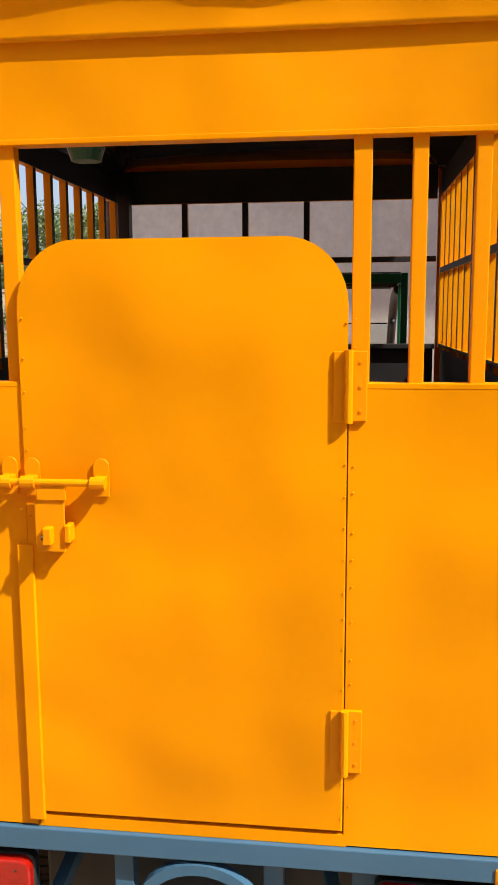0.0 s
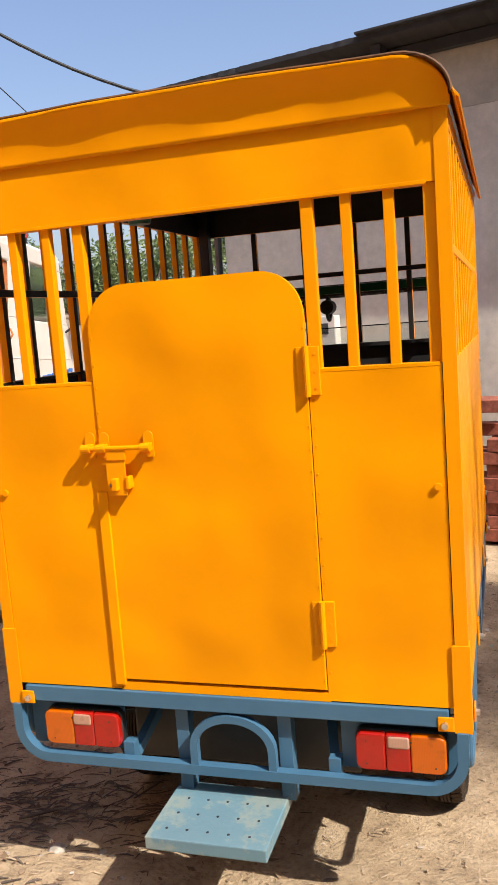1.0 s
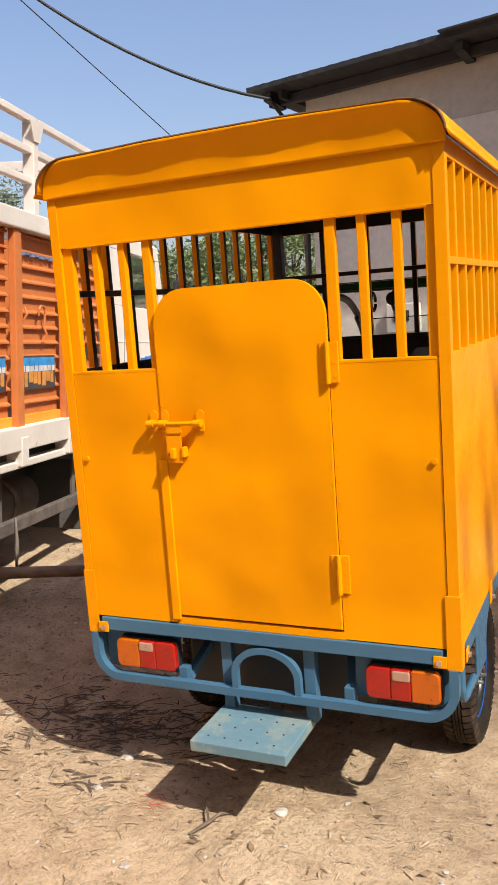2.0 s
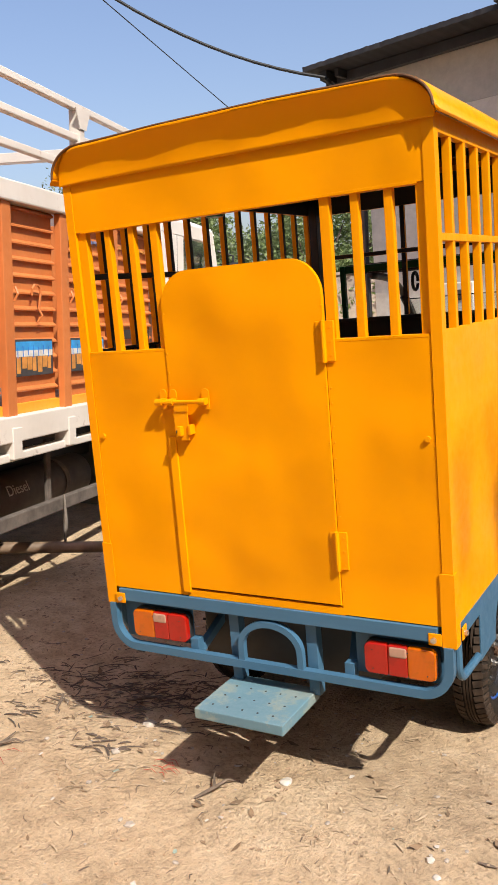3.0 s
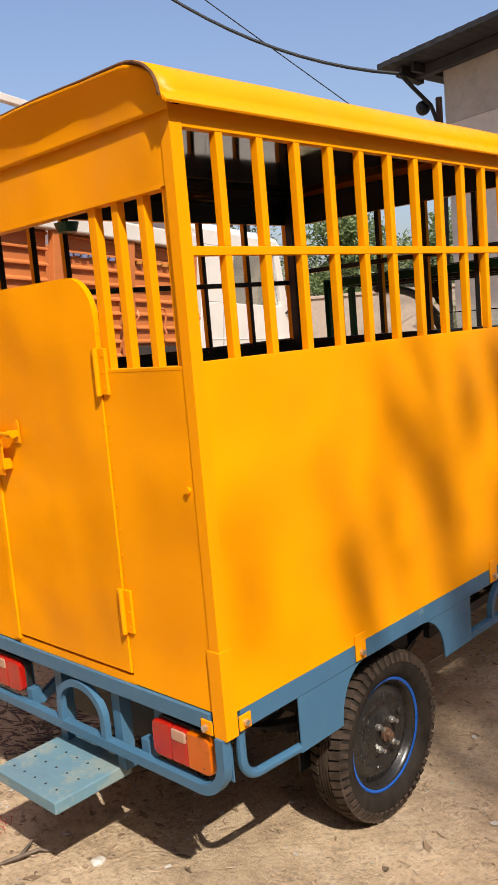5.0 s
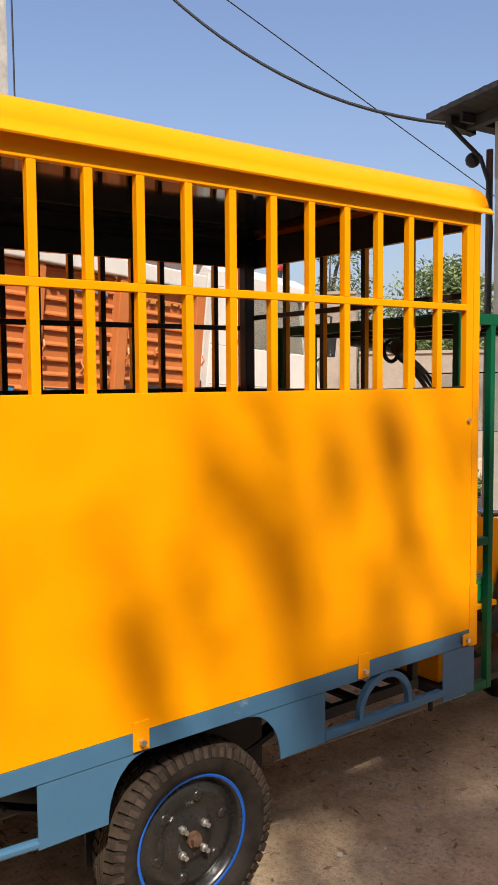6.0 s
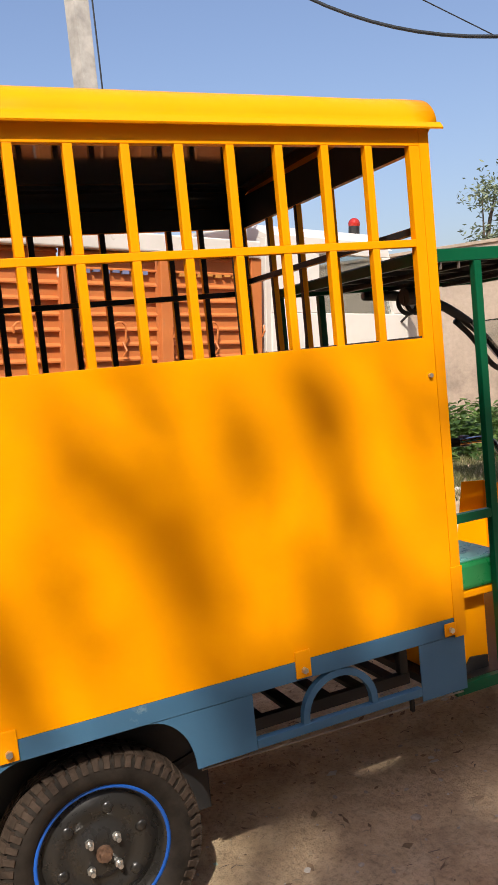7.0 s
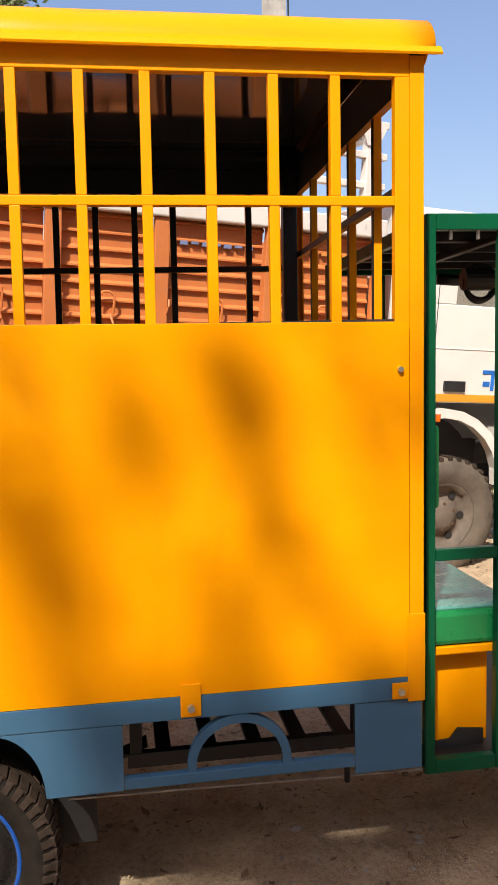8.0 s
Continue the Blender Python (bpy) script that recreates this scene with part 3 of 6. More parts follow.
def make_roof():
    pr = roof_profile()
    ys = [-0.034] + [0.02 + k * 0.0797 for k in range(21)]
    bm = bmesh.new()
    rows = []
    for y in ys:
        rows.append([bm.verts.new((x, y + (edge_wave(x) if y < 0 else 0), z + (0.0025 * noise.noise((x * 3, y * 3, 5)) if -0.01 < y < 1.5 else 0))) for x, z in pr])
    for a, b in zip(rows, rows[1:]):
        for k in range(len(pr) - 1):
            bm.faces.new((a[k], a[k + 1], b[k + 1], b[k]))
    bm.normal_update()
    bmesh.ops.solidify(bm, geom=list(bm.faces), thickness=0.0025)
    ob = part("roof", bm, YELLOW, rick, "curved yellow sheet roof", smooth=True)
    for sx in (-1, 1):
        o = [(sx * 0.556, 1.752), (sx * 0.568, 1.74), (sx * 0.57, 1.744), (sx * 0.558, 1.759)]
        part("drip_lip", slab(o, "y", -0.034, 1.624, 0.0006), YELLOW_BAR, ob)
    for y, s, hh in ((-0.0125, 1, "rear"), (LEN + 0.004, 1, "front")):
        inner = [(x * 0.99, z - 0.004) for x, z in pr if z > 1.75]
        o = [(0.53, BAND)] + inner + [(-0.53, BAND)]
        bm = slab(o, "y", y, y + 0.004, 0.0008)
        if hh == "rear":
            # the end sheet leans out in a curve towards its rim
            bm, rows, zt = bmesh.new(), [], max(z for _, z in inner)
            for k in range(13):
                row = []
                for x, z in inner:
                    zz = BAND + (z - BAND) * k / 12
                    row.append(bm.verts.new((x, y - (0.03 - edge_wave(x)) * ((zz - BAND) / (zt - BAND)) ** 2.4, zz)))
                rows.append(row)
            for a, b in zip(rows, rows[1:]):
                for i in range(len(inner) - 1):
                    bm.faces.new((a[i], a[i + 1], b[i + 1], b[i]))
            bmesh.ops.recalc_face_normals(bm, faces=bm.faces)
            bmesh.ops.solidify(bm, geom=list(bm.faces), thickness=0.003)
            part("roof_end", bm, YELLOW, ob, smooth=True)
            continue
        part("roof_end", bm, YELLOW, ob)
    rim = [(x, -0.036 + edge_wave(x), z - 0.001) for x, z in pr[1:-1]]
    part("roof_rim", tube(rim, 0.0035, 6), RIM_BROWN, ob, "thin dark brown roof edge")
    lining = [(x * 0.985, z - 0.005) for x, z in pr if z > 1.752]
    lining += [(x * 0.972, z - 0.009) for x, z in pr[::-1] if z > 1.752]
    bm = bmesh.new()
    rings = [[bm.verts.new((x, y, z)) for x, z in lining] for y in (0.012, 1.59)]
    for i in range(len(lining)):
        q = (i + 1) % len(lining)
        bm.faces.new((rings[0][i], rings[0][q], rings[1][q], rings[1][i]))
    part("ceiling_lining", bm, BLACK_GLOSS, ob, "glossy black lining under the roof")
    part("header_lining", box((-0.5, 0.009, REAR_TOP + 0.006), (0.5, 0.0115, 1.822)), BLACK, ob)


make_roof()
bm = bmesh.new()
rv = random.Random(6)
for k in range(30):
    for x in (-0.5125, 0.5125):
        bmesh.ops.create_icosphere(bm, subdivisions=1, radius=0.0013, matrix=Matrix.Translation((x, -0.0066, 0.57 + 0.0232 * k + rv.uniform(-0.005, 0.005))))
for k in range(16):
    for x in (-0.233, 0.2435, 0.2555):
        bmesh.ops.create_icosphere(bm, subdivisions=1, radius=0.002, matrix=Matrix.Translation((x, -0.0105 if x < 0.25 else -0.0066, 0.6 + 0.05 * k + rv.uniform(-0.012, 0.012))))
for x in (-0.43, -0.27, -0.12, 0.02, 0.16, 0.325, 0.44):
    bmesh.ops.create_icosphere(bm, subdivisions=1, radius=0.0022, matrix=Matrix.Translation((x, -0.0125, 1.745 + rv.uniform(-0.003, 0.003))))
tagged(part("rivets", bm, YELLOW_BAR, rick), kind="stuff")
for x in (-0.496, 0.499):
    part("panel_bolt", cyl((x, -0.006, 1.01), (x, -0.0125, 1.01), 0.0075, 8), YELLOW_BAR, rick)

# door
def make_door():
    x0, x1, z0, z1, r = -0.2395, 0.2455, 0.565, 1.465, 0.092
    o = [(x0, z0), (x1, z0)]
    o += [(x1 - r + r * math.cos(radians(a)), z1 - r * 1.05 + r * 1.05 * math.sin(radians(a))) for a in range(0, 91, 9)]
    o += [(x0 + r + r * math.cos(radians(a)), z1 - r * 1.05 + r * 1.05 * math.sin(radians(a))) for a in range(90, 181, 9)]
    d = part("door", slab(o, "y", -0.010, 0.0045, 0.002), YELLOW, rick, "yellow round-topped sheet-metal rear door")
    part("door_flange", box((-0.256, -0.0145, 0.552), (-0.230, -0.004, 1.01), 0.002), YELLOW, d)
    for z in (1.255, 0.715):
        h = part("hinge", box((0.2255, -0.0135, z - 0.05), (0.246, -0.0105, z + 0.05), 0.001), YELLOW_BAR, d)
        for dz in (-0.035, 0.0, 0.035):
            part("hinge_rivet", cyl((0.264, -0.012, z + dz), (0.264, -0.0138, z + dz), 0.0026, 8), YELLOW_BAR, h)
        part("hinge_leaf", box((0.25, -0.0125, z - 0.05), (0.273, -0.0025, z + 0.05), 0.001), YELLOW_BAR, h)
        part("hinge_pin", cyl((0.247, -0.017, z - 0.052), (0.247, -0.017, z + 0.052), 0.0065, 10), YELLOW_BAR, h)
    z = 1.112
    la = part("latch", cyl((-0.27, -0.032, z), (-0.108, -0.032, z), 0.0055, 12), YELLOW_BAR, d, "yellow sliding bolt latch")
    for x, zz in ((-0.262, 0), (-0.225, 0.001), (-0.118, -0.002)):
        o = [(x - 0.012, z - 0.024), (x + 0.012, z - 0.024)] + [(x + 0.012 * math.cos(radians(a)), z + 0.022 + 0.012 * math.sin(radians(a))) for a in range(0, 181, 20)]
        y0 = -0.0125 if x > -0.24 else -0.008
        part("latch_plate", slab(o, "y", y0 - 0.003, y0, 0.0006), YELLOW_BAR, la)
        bm = cyl((x - 0.011, -0.032, z), (x + 0.011, -0.032, z), 0.0095, 12)
        add_box(bm, (x - 0.009, -0.03, z - 0.008), (x + 0.009, y0, z + 0.008), 0.001)
        part("latch_keeper", bm, YELLOW_BAR, la)
    bm = box((-0.213, -0.034, 1.085), (-0.168, -0.030, 1.11), 0.001)
    add_box(bm, (-0.218, -0.031, 1.005), (-0.172, -0.027, 1.088), 0.001)
    part("hasp", bm, YELLOW_BAR, la)
    part("staple", box((-0.203, -0.045, 1.018), (-0.189, -0.01, 1.045), 0.002), YELLOW_BAR, la)
    part("hasp_hole", cyl((-0.2035, -0.046, 1.031), (-0.2015, -0.0452, 1.031), 0.004, 10), BLACK, la)
    part("hasp_loop", box((-0.172, -0.036, 1.02), (-0.163, -0.0105, 1.048), 0.002), YELLOW_BAR, la)


make_door()

# blue-grey chassis
ch = part("chassis_frame", box((-0.5, -0.014, 0.499), (0.5, 0.035, REAR_Z), 0.002), BLUE, rick, "blue-grey painted steel chassis")
for sx in (-1, 1):
    x0, x1 = sorted((sx * (H - 0.035), sx * (H - 0.001)))
    part("side_rail", box((x0, 0.0362, 0.491), (x1, LEN - 0.004, 0.5375), 0.002), BLUE, ch)
    xa, xb = sorted((sx * (H - 0.007), sx * (H - 0.003)))
    fr = [(0.745 + 0.1 * math.sin(radians(a)), 0.358 + 0.132 * math.cos(radians(a))) for a in range(0, 91, 10)]
    part("wheel_skirt", slab(fr + [(0.992, 0.359), (0.992, 0.49)], "x", xa, xb, 0.0006), BLUE, ch)
    rr = [(0.47 - 0.095 * math.sin(radians(a)), 0.357 + 0.133 * math.cos(radians(a))) for a in range(0, 91, 10)]
    part("wheel_skirt", slab([(0.22, 0.49)] + rr + [(0.22, 0.357)], "x", xa, xb, 0.0006), BLUE, ch)
    part("front_plate", box((xa, 1.453, 0.345), (xb, LEN - 0.002, 0.49), 0.001), BLUE, ch)
    x0, x1 = sorted((sx * (H - 0.022), sx * (H - 0.002)))
    part("lower_rail", box((x0, 0.993, 0.360), (x1, 1.452, 0.382), 0.002), BLUE, ch)
    xm = sx * (H - 0.012)
    hoop = [(xm, 1.124, 0.382), (xm, 1.124, 0.39)] + [tuple(p) for p in arc((xm, 1.219, 0.392), 0.095, 180, 0, 16, rz=0.09)] + [(xm, 1.314, 0.39), (xm, 1.314, 0.382)]
    part("hoop", tube(hoop, 0.0085, 4, square=True, up=(1, 0, 0)), BLUE, ch)
    br = [(xm, 0.04, 0.5), (xm, 0.04, 0.425)] + [tuple(p) for p in arc((xm, 0.09, 0.425), 0.05, 180, 270, 8)] + [(xm, 0.13, 0.373), (xm, 0.222, 0.368)]
    part("corner_tube", tube(br, 0.011, 10, up=(1, 0, 0)), BLUE, ch)

# rear bumper loop, hoop, posts, step
BZ, BY = 0.357, -0.006
half = [(0.527, BY, 0.489), (0.527, BY, 0.435)] + [tuple(p) for p in arc((0.452, BY, 0.432), 0.075, 0, -90, 10, "xz")] + [(0.3, BY, BZ)]
loop = [(-x, y, z) for x, y, z in half] + [(0, BY, BZ)] + half[::-1]
part("bumper", tube(loop, 0.0115, 4, square=True, up=(0, 1, 0)), BLUE, ch)
hp = [(-0.075, BY, BZ), (-0.075, BY, 0.41)] + [tuple(p) for p in arc((0.018, BY, 0.412), 0.093, 180, 0, 16, "xz", 0.072)] + [(0.111, BY, 0.41), (0.111, BY, BZ)]
part("hoop", tube(hp, 0.009, 4, square=True, up=(0, 1, 0)), BLUE, ch)
for x in (-0.108, 0.138):
    bm = box((x - 0.017, 0.012, 0.286), (x + 0.013, 0.018, 0.492), 0.001)
    add_box(bm, (x + 0.011, 0.012, 0.286), (x + 0.0145, 0.045, 0.492), 0.001)
    part("step_post", bm, BLUE, ch)
for sx in (-1, 1):
    x0, x1 = sorted((sx * 0.262, sx * 0.515))
    part("lamp_plate", box((x0, 0.028, 0.37), (x1, 0.032, 0.491), 0.001), BLUE, ch)
    x0, x1 = sorted((sx * 0.235, sx * 0.262))
    part("lamp_bracket", box((x0, 0.004, 0.352), (x1, 0.034, 0.4), 0.001), BLUE, ch)
    part("stay", tube([(sx * 0.245, 0.03, 0.36), (sx * 0.2, 0.2, 0.48)], 0.011, 4, True), BLUE, ch)

SZ = 0.293
st = part("foot_step", box((-0.137, -0.182, SZ - 0.03), (0.136, 0.04, SZ), 0.003), STEP_BLUE, ch, "worn perforated blue-grey foot step")
for i in range(5):
    for j in range(3):
        x, y = -0.095 + 0.047 * i + 0.004 * (j - 1), -0.145 + 0.058 * j
        part("step_hole", cyl((x, y, SZ - 0.001), (x, y, SZ + 0.0007), 0.0033, 10), BLACK, st)

# tail lamps
for sx in (-1, 1):
    xi, xo = (0.3, 0.492) if sx > 0 else (-0.262, -0.458)
    d = 1 if xo > xi else -1
    w = abs(xo - xi)
    lo, hi = sorted((xi - d * 0.0025, xo + d * 0.0025))

    def rounded(x0, x1, z0, z1, ra, rb):
        """An upright outline whose corners at x0 and at x1 have the radii ra and rb."""
        o = []
        for cx, cz, r, a0 in ((x1 - rb, z1 - rb, rb, 0), (x0 + ra, z1 - ra, ra, 90), (x0 + ra, z0 + ra, ra, 180), (x1 - rb, z0 + rb, rb, 270)):
            o += [(cx + r * math.cos(radians(a0 + k)), cz + r * math.sin(radians(a0 + k))) for k in (0, 22, 45, 68, 90)]
        return o

    lamp = part("tail_lamp", slab(rounded(lo, hi, 0.3875, 0.4765, 0.018, 0.018), "y", 0.004, 0.0275, 0.004), BLACK, rick, "red, clear and amber rear lamp cluster")

    def seg(a, b, z0, z1, mat, name, ra, rb, front=-0.012):
        p, q = xi + d * w * a, xi + d * w * b
        if p > q:
            p, q, ra, rb = q, p, rb, ra
        bm = slab(rounded(p, q, z0, z1, ra, rb), "y", front, 0.0065)
        rim = [e for e in bm.edges if all(v.co.y < front + 0.001 for v in e.verts)]
        bmesh.ops.bevel(bm, geom=rim, offset=0.0045, segments=3, profile=0.5, affect="EDGES")
        part(name, bm, mat, lamp, smooth=False)

    seg(0.0, 0.335, 0.39, 0.474, LENS_RED, "red_lens", 0.016, 0.006)
    seg(0.3355, 0.61, 0.39, 0.474, LENS_RED, "stop_lens", 0.006, 0.006)
    seg(0.36, 0.605, 0.443, 0.471, LENS_CLEAR, "reverse_lens", 0.006, 0.006, -0.0145)
    seg(0.611, 1.0, 0.39, 0.474, LENS_AMBER, "amber_lens", 0.006, 0.016)
    for a, z in ((0.12, 0.456), (0.62, 0.46), (0.88, 0.405), (0.12, 0.405)):
        x = xi + d * w * a
        part("lens_screw", cyl((x, -0.0115, z), (x, -0.0126, z), 0.002, 8), DARK_METAL, lamp)


# wheels
def make_wheel(sx):
    cx, cy, cz, R = sx * 0.443, 0.632, 0.203, 0.231
    m = Matrix.Translation((cx, cy, cz)) @ (Matrix.Identity(4) if sx > 0 else Matrix.Rotation(math.pi, 4, "Z")) @ Matrix.Diagonal((1, R / 0.224, R / 0.224, 1))
    prof = [(-0.03, 0.146), (-0.045, 0.159), (-0.0535, 0.181), (-0.0475, 0.202), (-0.038, 0.214), (-0.02, 0.2165), (0.02, 0.2165), (0.038, 0.214), (0.0475, 0.202), (0.0535, 0.181), (0.045, 0.159), (0.03, 0.146)]
    w = part("wheel", lathe(prof, 56, m), RUBBER, rick, "dusty black tyre on a black steel wheel", smooth=True)
    bm = bmesh.new()
    for k in range(54):
        a = 2 * math.pi * k / 54
        rot = Matrix.Rotation(a, 4, "X")
        for s in (-1, 1):
            add_box(bm, (-0.0145, -0.0095, -0.012), (0.0145, 0.0095, 0.0065), 0.0, m @ rot @ Matrix.Translation((s * 0.0305, 0, 0.2145)) @ pose(0, 0, 0, 0, s * 13, s * 9))
    for x in (-0.0095, 0.0, 0.0095):
        part("tread_rib", lathe([(x - 0.0036, 0.212), (x - 0.003, 0.2235), (x + 0.003, 0.2235), (x + 0.0036, 0.212)], 52, m), TREAD, w)
    for k in range(54):
        for s in (-1, 1):
            add_box(bm, (-0.004, -0.0065, -0.0135), (0.0045, 0.0065, 0.0115), 0.0, m @ Matrix.Rotation(2 * math.pi * k / 54, 4, "X") @ Matrix.Translation((s * 0.0455, 0, 0.2035)) @ pose(0, 0, 0, 0, -s * 24, 0))
    tagged(part("tread", bm, TREAD, w, "dusty brown tread blocks"), kind="stuff")
    part("rim", lathe([(-0.03, 0.148), (0.028, 0.148), (0.029, 0.15), (0.031, 0.144), (0.028, 0.138), (0.02, 0.134), (0.008, 0.128)], 48, m), RIM_BLACK, w, smooth=True)
    part("rim_stripe", lathe([(0.0285, 0.1505), (0.0335, 0.149), (0.0342, 0.1445), (0.0315, 0.141)], 48, m), RIM_BLUE, w, "blue painted rim edge", smooth=True)
    part("wheel_disc", lathe([(0.007, 0.13), (0.012, 0.118), (0.021, 0.108), (0.022, 0.09), (0.013, 0.078), (0.014, 0.062), (0.026, 0.05), (0.028, 0.03), (0.028, 0.0)], 40, m), RIM_BLACK, w, smooth=True)
    for k in range(6):
        a = 2 * math.pi * k / 6 + 0.3
        bm = bmesh.new()
        bmesh.ops.create_uvsphere(bm, u_segments=12, v_segments=6, radius=0.015, matrix=m @ Matrix.Translation((0.017, 0.094 * math.cos(a), 0.094 * math.sin(a))) @ Matrix.Diagonal((0.6, 1, 1, 1)))
        part("wheel_dimple", bm, RIM_BLACK, w, smooth=True)
    for k in range(4):
        a = 2 * math.pi * k / 4 + 0.75
        y, z = 0.042 * math.cos(a), 0.042 * math.sin(a)
        bm = cyl((0.024, y, z), (0.036, y, z), 0.0095, 6)
        add_cyl(bm, (0.036, y, z), (0.05, y, z), 0.0055, 10)
        bm.transform(m)
        part("wheel_nut", bm, STEEL, w)
    bm = cyl((0.024, 0, 0), (0.038, 0, 0), 0.018, 14)
    add_cyl(bm, (0.038, 0, 0), (0.05, 0, 0), 0.0125, 6)
    bm.transform(m)
    part("hub_nut", bm, RUST, w)


for sx in (-1, 1):
    make_wheel(sx)

# underside
part("axle", cyl((-0.4, 0.632, 0.205), (0.4, 0.632, 0.205), 0.026, 14), DARK_METAL, rick, "oily black rear axle")
bm = bmesh.new()
bmesh.ops.create_uvsphere(bm, u_segments=18, v_segments=10, radius=0.085, matrix=Matrix.Translation((0.03, 0.632, 0.205)) @ Matrix.Diagonal((0.9, 1.1, 1, 1)))
part("differential", bm, DARK_METAL, rick, smooth=True)
part("motor", cyl((0.03, 0.68, 0.235), (0.03, 0.92, 0.26), 0.075, 18), DARK_METAL, rick)
part("floor_plate", box((-0.52, 0.04, 0.545), (0.52, 1.547, 0.549)), BLACK, rick)
for sx in (-1, 1):
    for k in range(4):
        z = 0.245 + k * 0.008
        ln = 0.2 + 0.07 * k
        pts = [(sx * 0.34, 0.632 + ln * s / 6, z + 0.09 * (ln * s / 6) ** 2 / 0.16) for s in range(-6, 7)]
        bm = bmesh.new()
        add_tube(bm, pts, 0.0038, 4, square=True)
        bm.transform(Matrix.Translation((sx * 0.34, 0, 0)) @ Matrix.Diagonal((6, 1, 1, 1)) @ Matrix.Translation((-sx * 0.34, 0, 0)))
        part("leaf_spring", bm, DARK_METAL, rick)
    x0, x1 = sorted((sx * 0.3, sx * 0.34))
    part("chassis_rail", box((x0, 0.06, 0.47), (x1, 1.59, 0.52), 0.002), BLACK, rick)
for y in (0.25, 0.98, 1.2, 1.4):
    part("crossmember", box((-0.3, y, 0.475), (0.3, y + 0.035, 0.515), 0.002), BLACK, rick)
# made-up black box, blocks light so the space behind the bumper stays dark
part("underbody_dark_box", box((-0.285, 0.12, 0.3), (0.285, 0.43, 0.468), 0.008), BLACK, rick, "black box added to darken the space under the floor")
tray = part("battery_tray", box((0.37, 1.0, 0.328), (0.392, 1.52, 0.36), 0.002), BLACK, rick, "black slatted battery tray under the floor")
part("tray_angle", box((-0.392, 1.0, 0.328), (-0.37, 1.52, 0.36), 0.002), BLACK, tray)
for k in range(5):
    y = 1.06 + 0.1 * k
    part("tray_slat", box((-0.369, y, 0.336), (0.369, y + 0.034, 0.35), 0.002), BLACK, tray)
for x in (-0.381, 0.381):
    for y in (1.005, 1.49):
        part("tray_hanger", box((x - 0.012, y, 0.361), (x + 0.012, y + 0.026, 0.544), 0.002), BLACK, tray)
rr0 = part("brake_rod", cyl((0.465, 0.88, 0.314), (0.5, 1.61, 0.318), 0.0025, 8), PALE_ROD, rick, "thin pale brake rod")
part("rod_clevis", box((0.494, 1.442, 0.308), (0.506, 1.452, 0.345), 0.002), DARK_METAL, rr0)

# made-up hanging disc in the cabin, stands in for a green ceiling patch
discc = part("green_disc", cyl((-0.215, 0.27, 1.645), (-0.215, 0.27, 1.62), 0.034, 20, 0.026), paint("disc_green", (0.02, 0.2, 0.13), (0.018, 0.17, 0.11), 0.3), rick, "small greenish disc standing in for a ceiling patch")
part("disc_stem", cyl((-0.215, 0.27, 1.829), (-0.215, 0.27, 1.645), 0.005, 10), BLACK, discc)

before_cab = set(rick.children_recursive)
# driver's cab
cab = part("cab_frame", box((0.409, 1.592, 0.305), (0.431, 1.614, 1.474), 0.002), GREEN, rick, "green square-tube cab frame")
for sx in (1, -1):
    x0, x1 = sorted((sx * 0.409, sx * 0.431))
    if sx < 0:
        part("frame_post", box((x0, 1.592, 0.305), (x1, 1.614, 1.474), 0.002), GREEN, cab)
    part("frame_post", box((x0, 1.754, 0.305), (x1, 1.778, 1.441), 0.002), GREEN, cab)
    part("frame_rail", box((x0, 1.6145, 0.305), (x1, 1.7535, 0.335), 0.002), GREEN, cab)
    part("frame_rail", box((x0, 1.6145, 0.764), (x1, 1.7535, 0.788), 0.002), GREEN, cab)
    part("roof_rail", box((x0, 1.6145, 1.4415), (x1, 2.5, 1.474), 0.002), GREEN, cab)
part("roof_rail", box((-0.4085, 1.594, 1.442), (0.4085, 1.612, 1.472), 0.002), GREEN, cab)
part("roof_rail", box((-0.4085, 2.476, 1.442), (0.4085, 2.5, 1.472), 0.002), GREEN, cab)
can = part("canopy", box((-0.4085, 1.614, 1.4735), (0.4085, 2.475, 1.4775), 0.001), BLACK, rick, "black sheet canopy over the driver")
for x in (-0.36, -0.18, 0.0, 0.18, 0.36):
    part("canopy_rib", box((x - 0.01, 1.614, 1.452), (x + 0.01, 2.47, 1.474), 0.002), BLACK, can)
for y in (1.8, 2.05, 2.3):
    part("canopy_rib", box((-0.408, y, 1.437), (0.408, y + 0.02, 1.451), 0.002), BLACK, can)
for y in (1.65, 1.71):
    part("frame_bolt", cyl((0.42, y, 1.442), (0.42, y, 1.424), 0.004, 6), STEEL, cab)
part("foot_board", box((-0.408, 1.562, 0.312), (0.408, 2.5, 0.335), 0.002), BLACK, rick, "black sheet foot board")
sb = part("seat_box", box((-0.38, 1.6, 0.338), (0.36, 1.766, 0.545), 0.004), YELLOW, rick, "yellow driver seat box")
part("seat_box_rim", box((-0.405, 1.6, 0.553), (0.405, 1.84, 0.571), 0.003), YELLOW_BAR, sb)
se = part("driver_seat", box((-0.4, 1.6, 0.572), (0.404, 1.826, 0.648), 0.012), SEAT, rick, "green vinyl driver seat with bluish sheen painted on top")
# thin layer on the cushion that carries the painted sheen
part("seat_top", box((-0.392, 1.604, 0.6465), (0.395, 1.818, 0.655), 0.004), SEAT_TOP, se)
part("seat_back", box((-0.4, 1.615, 0.868), (0.402, 1.636, 1.046), 0.01), SEAT, rick, "green vinyl backrest")
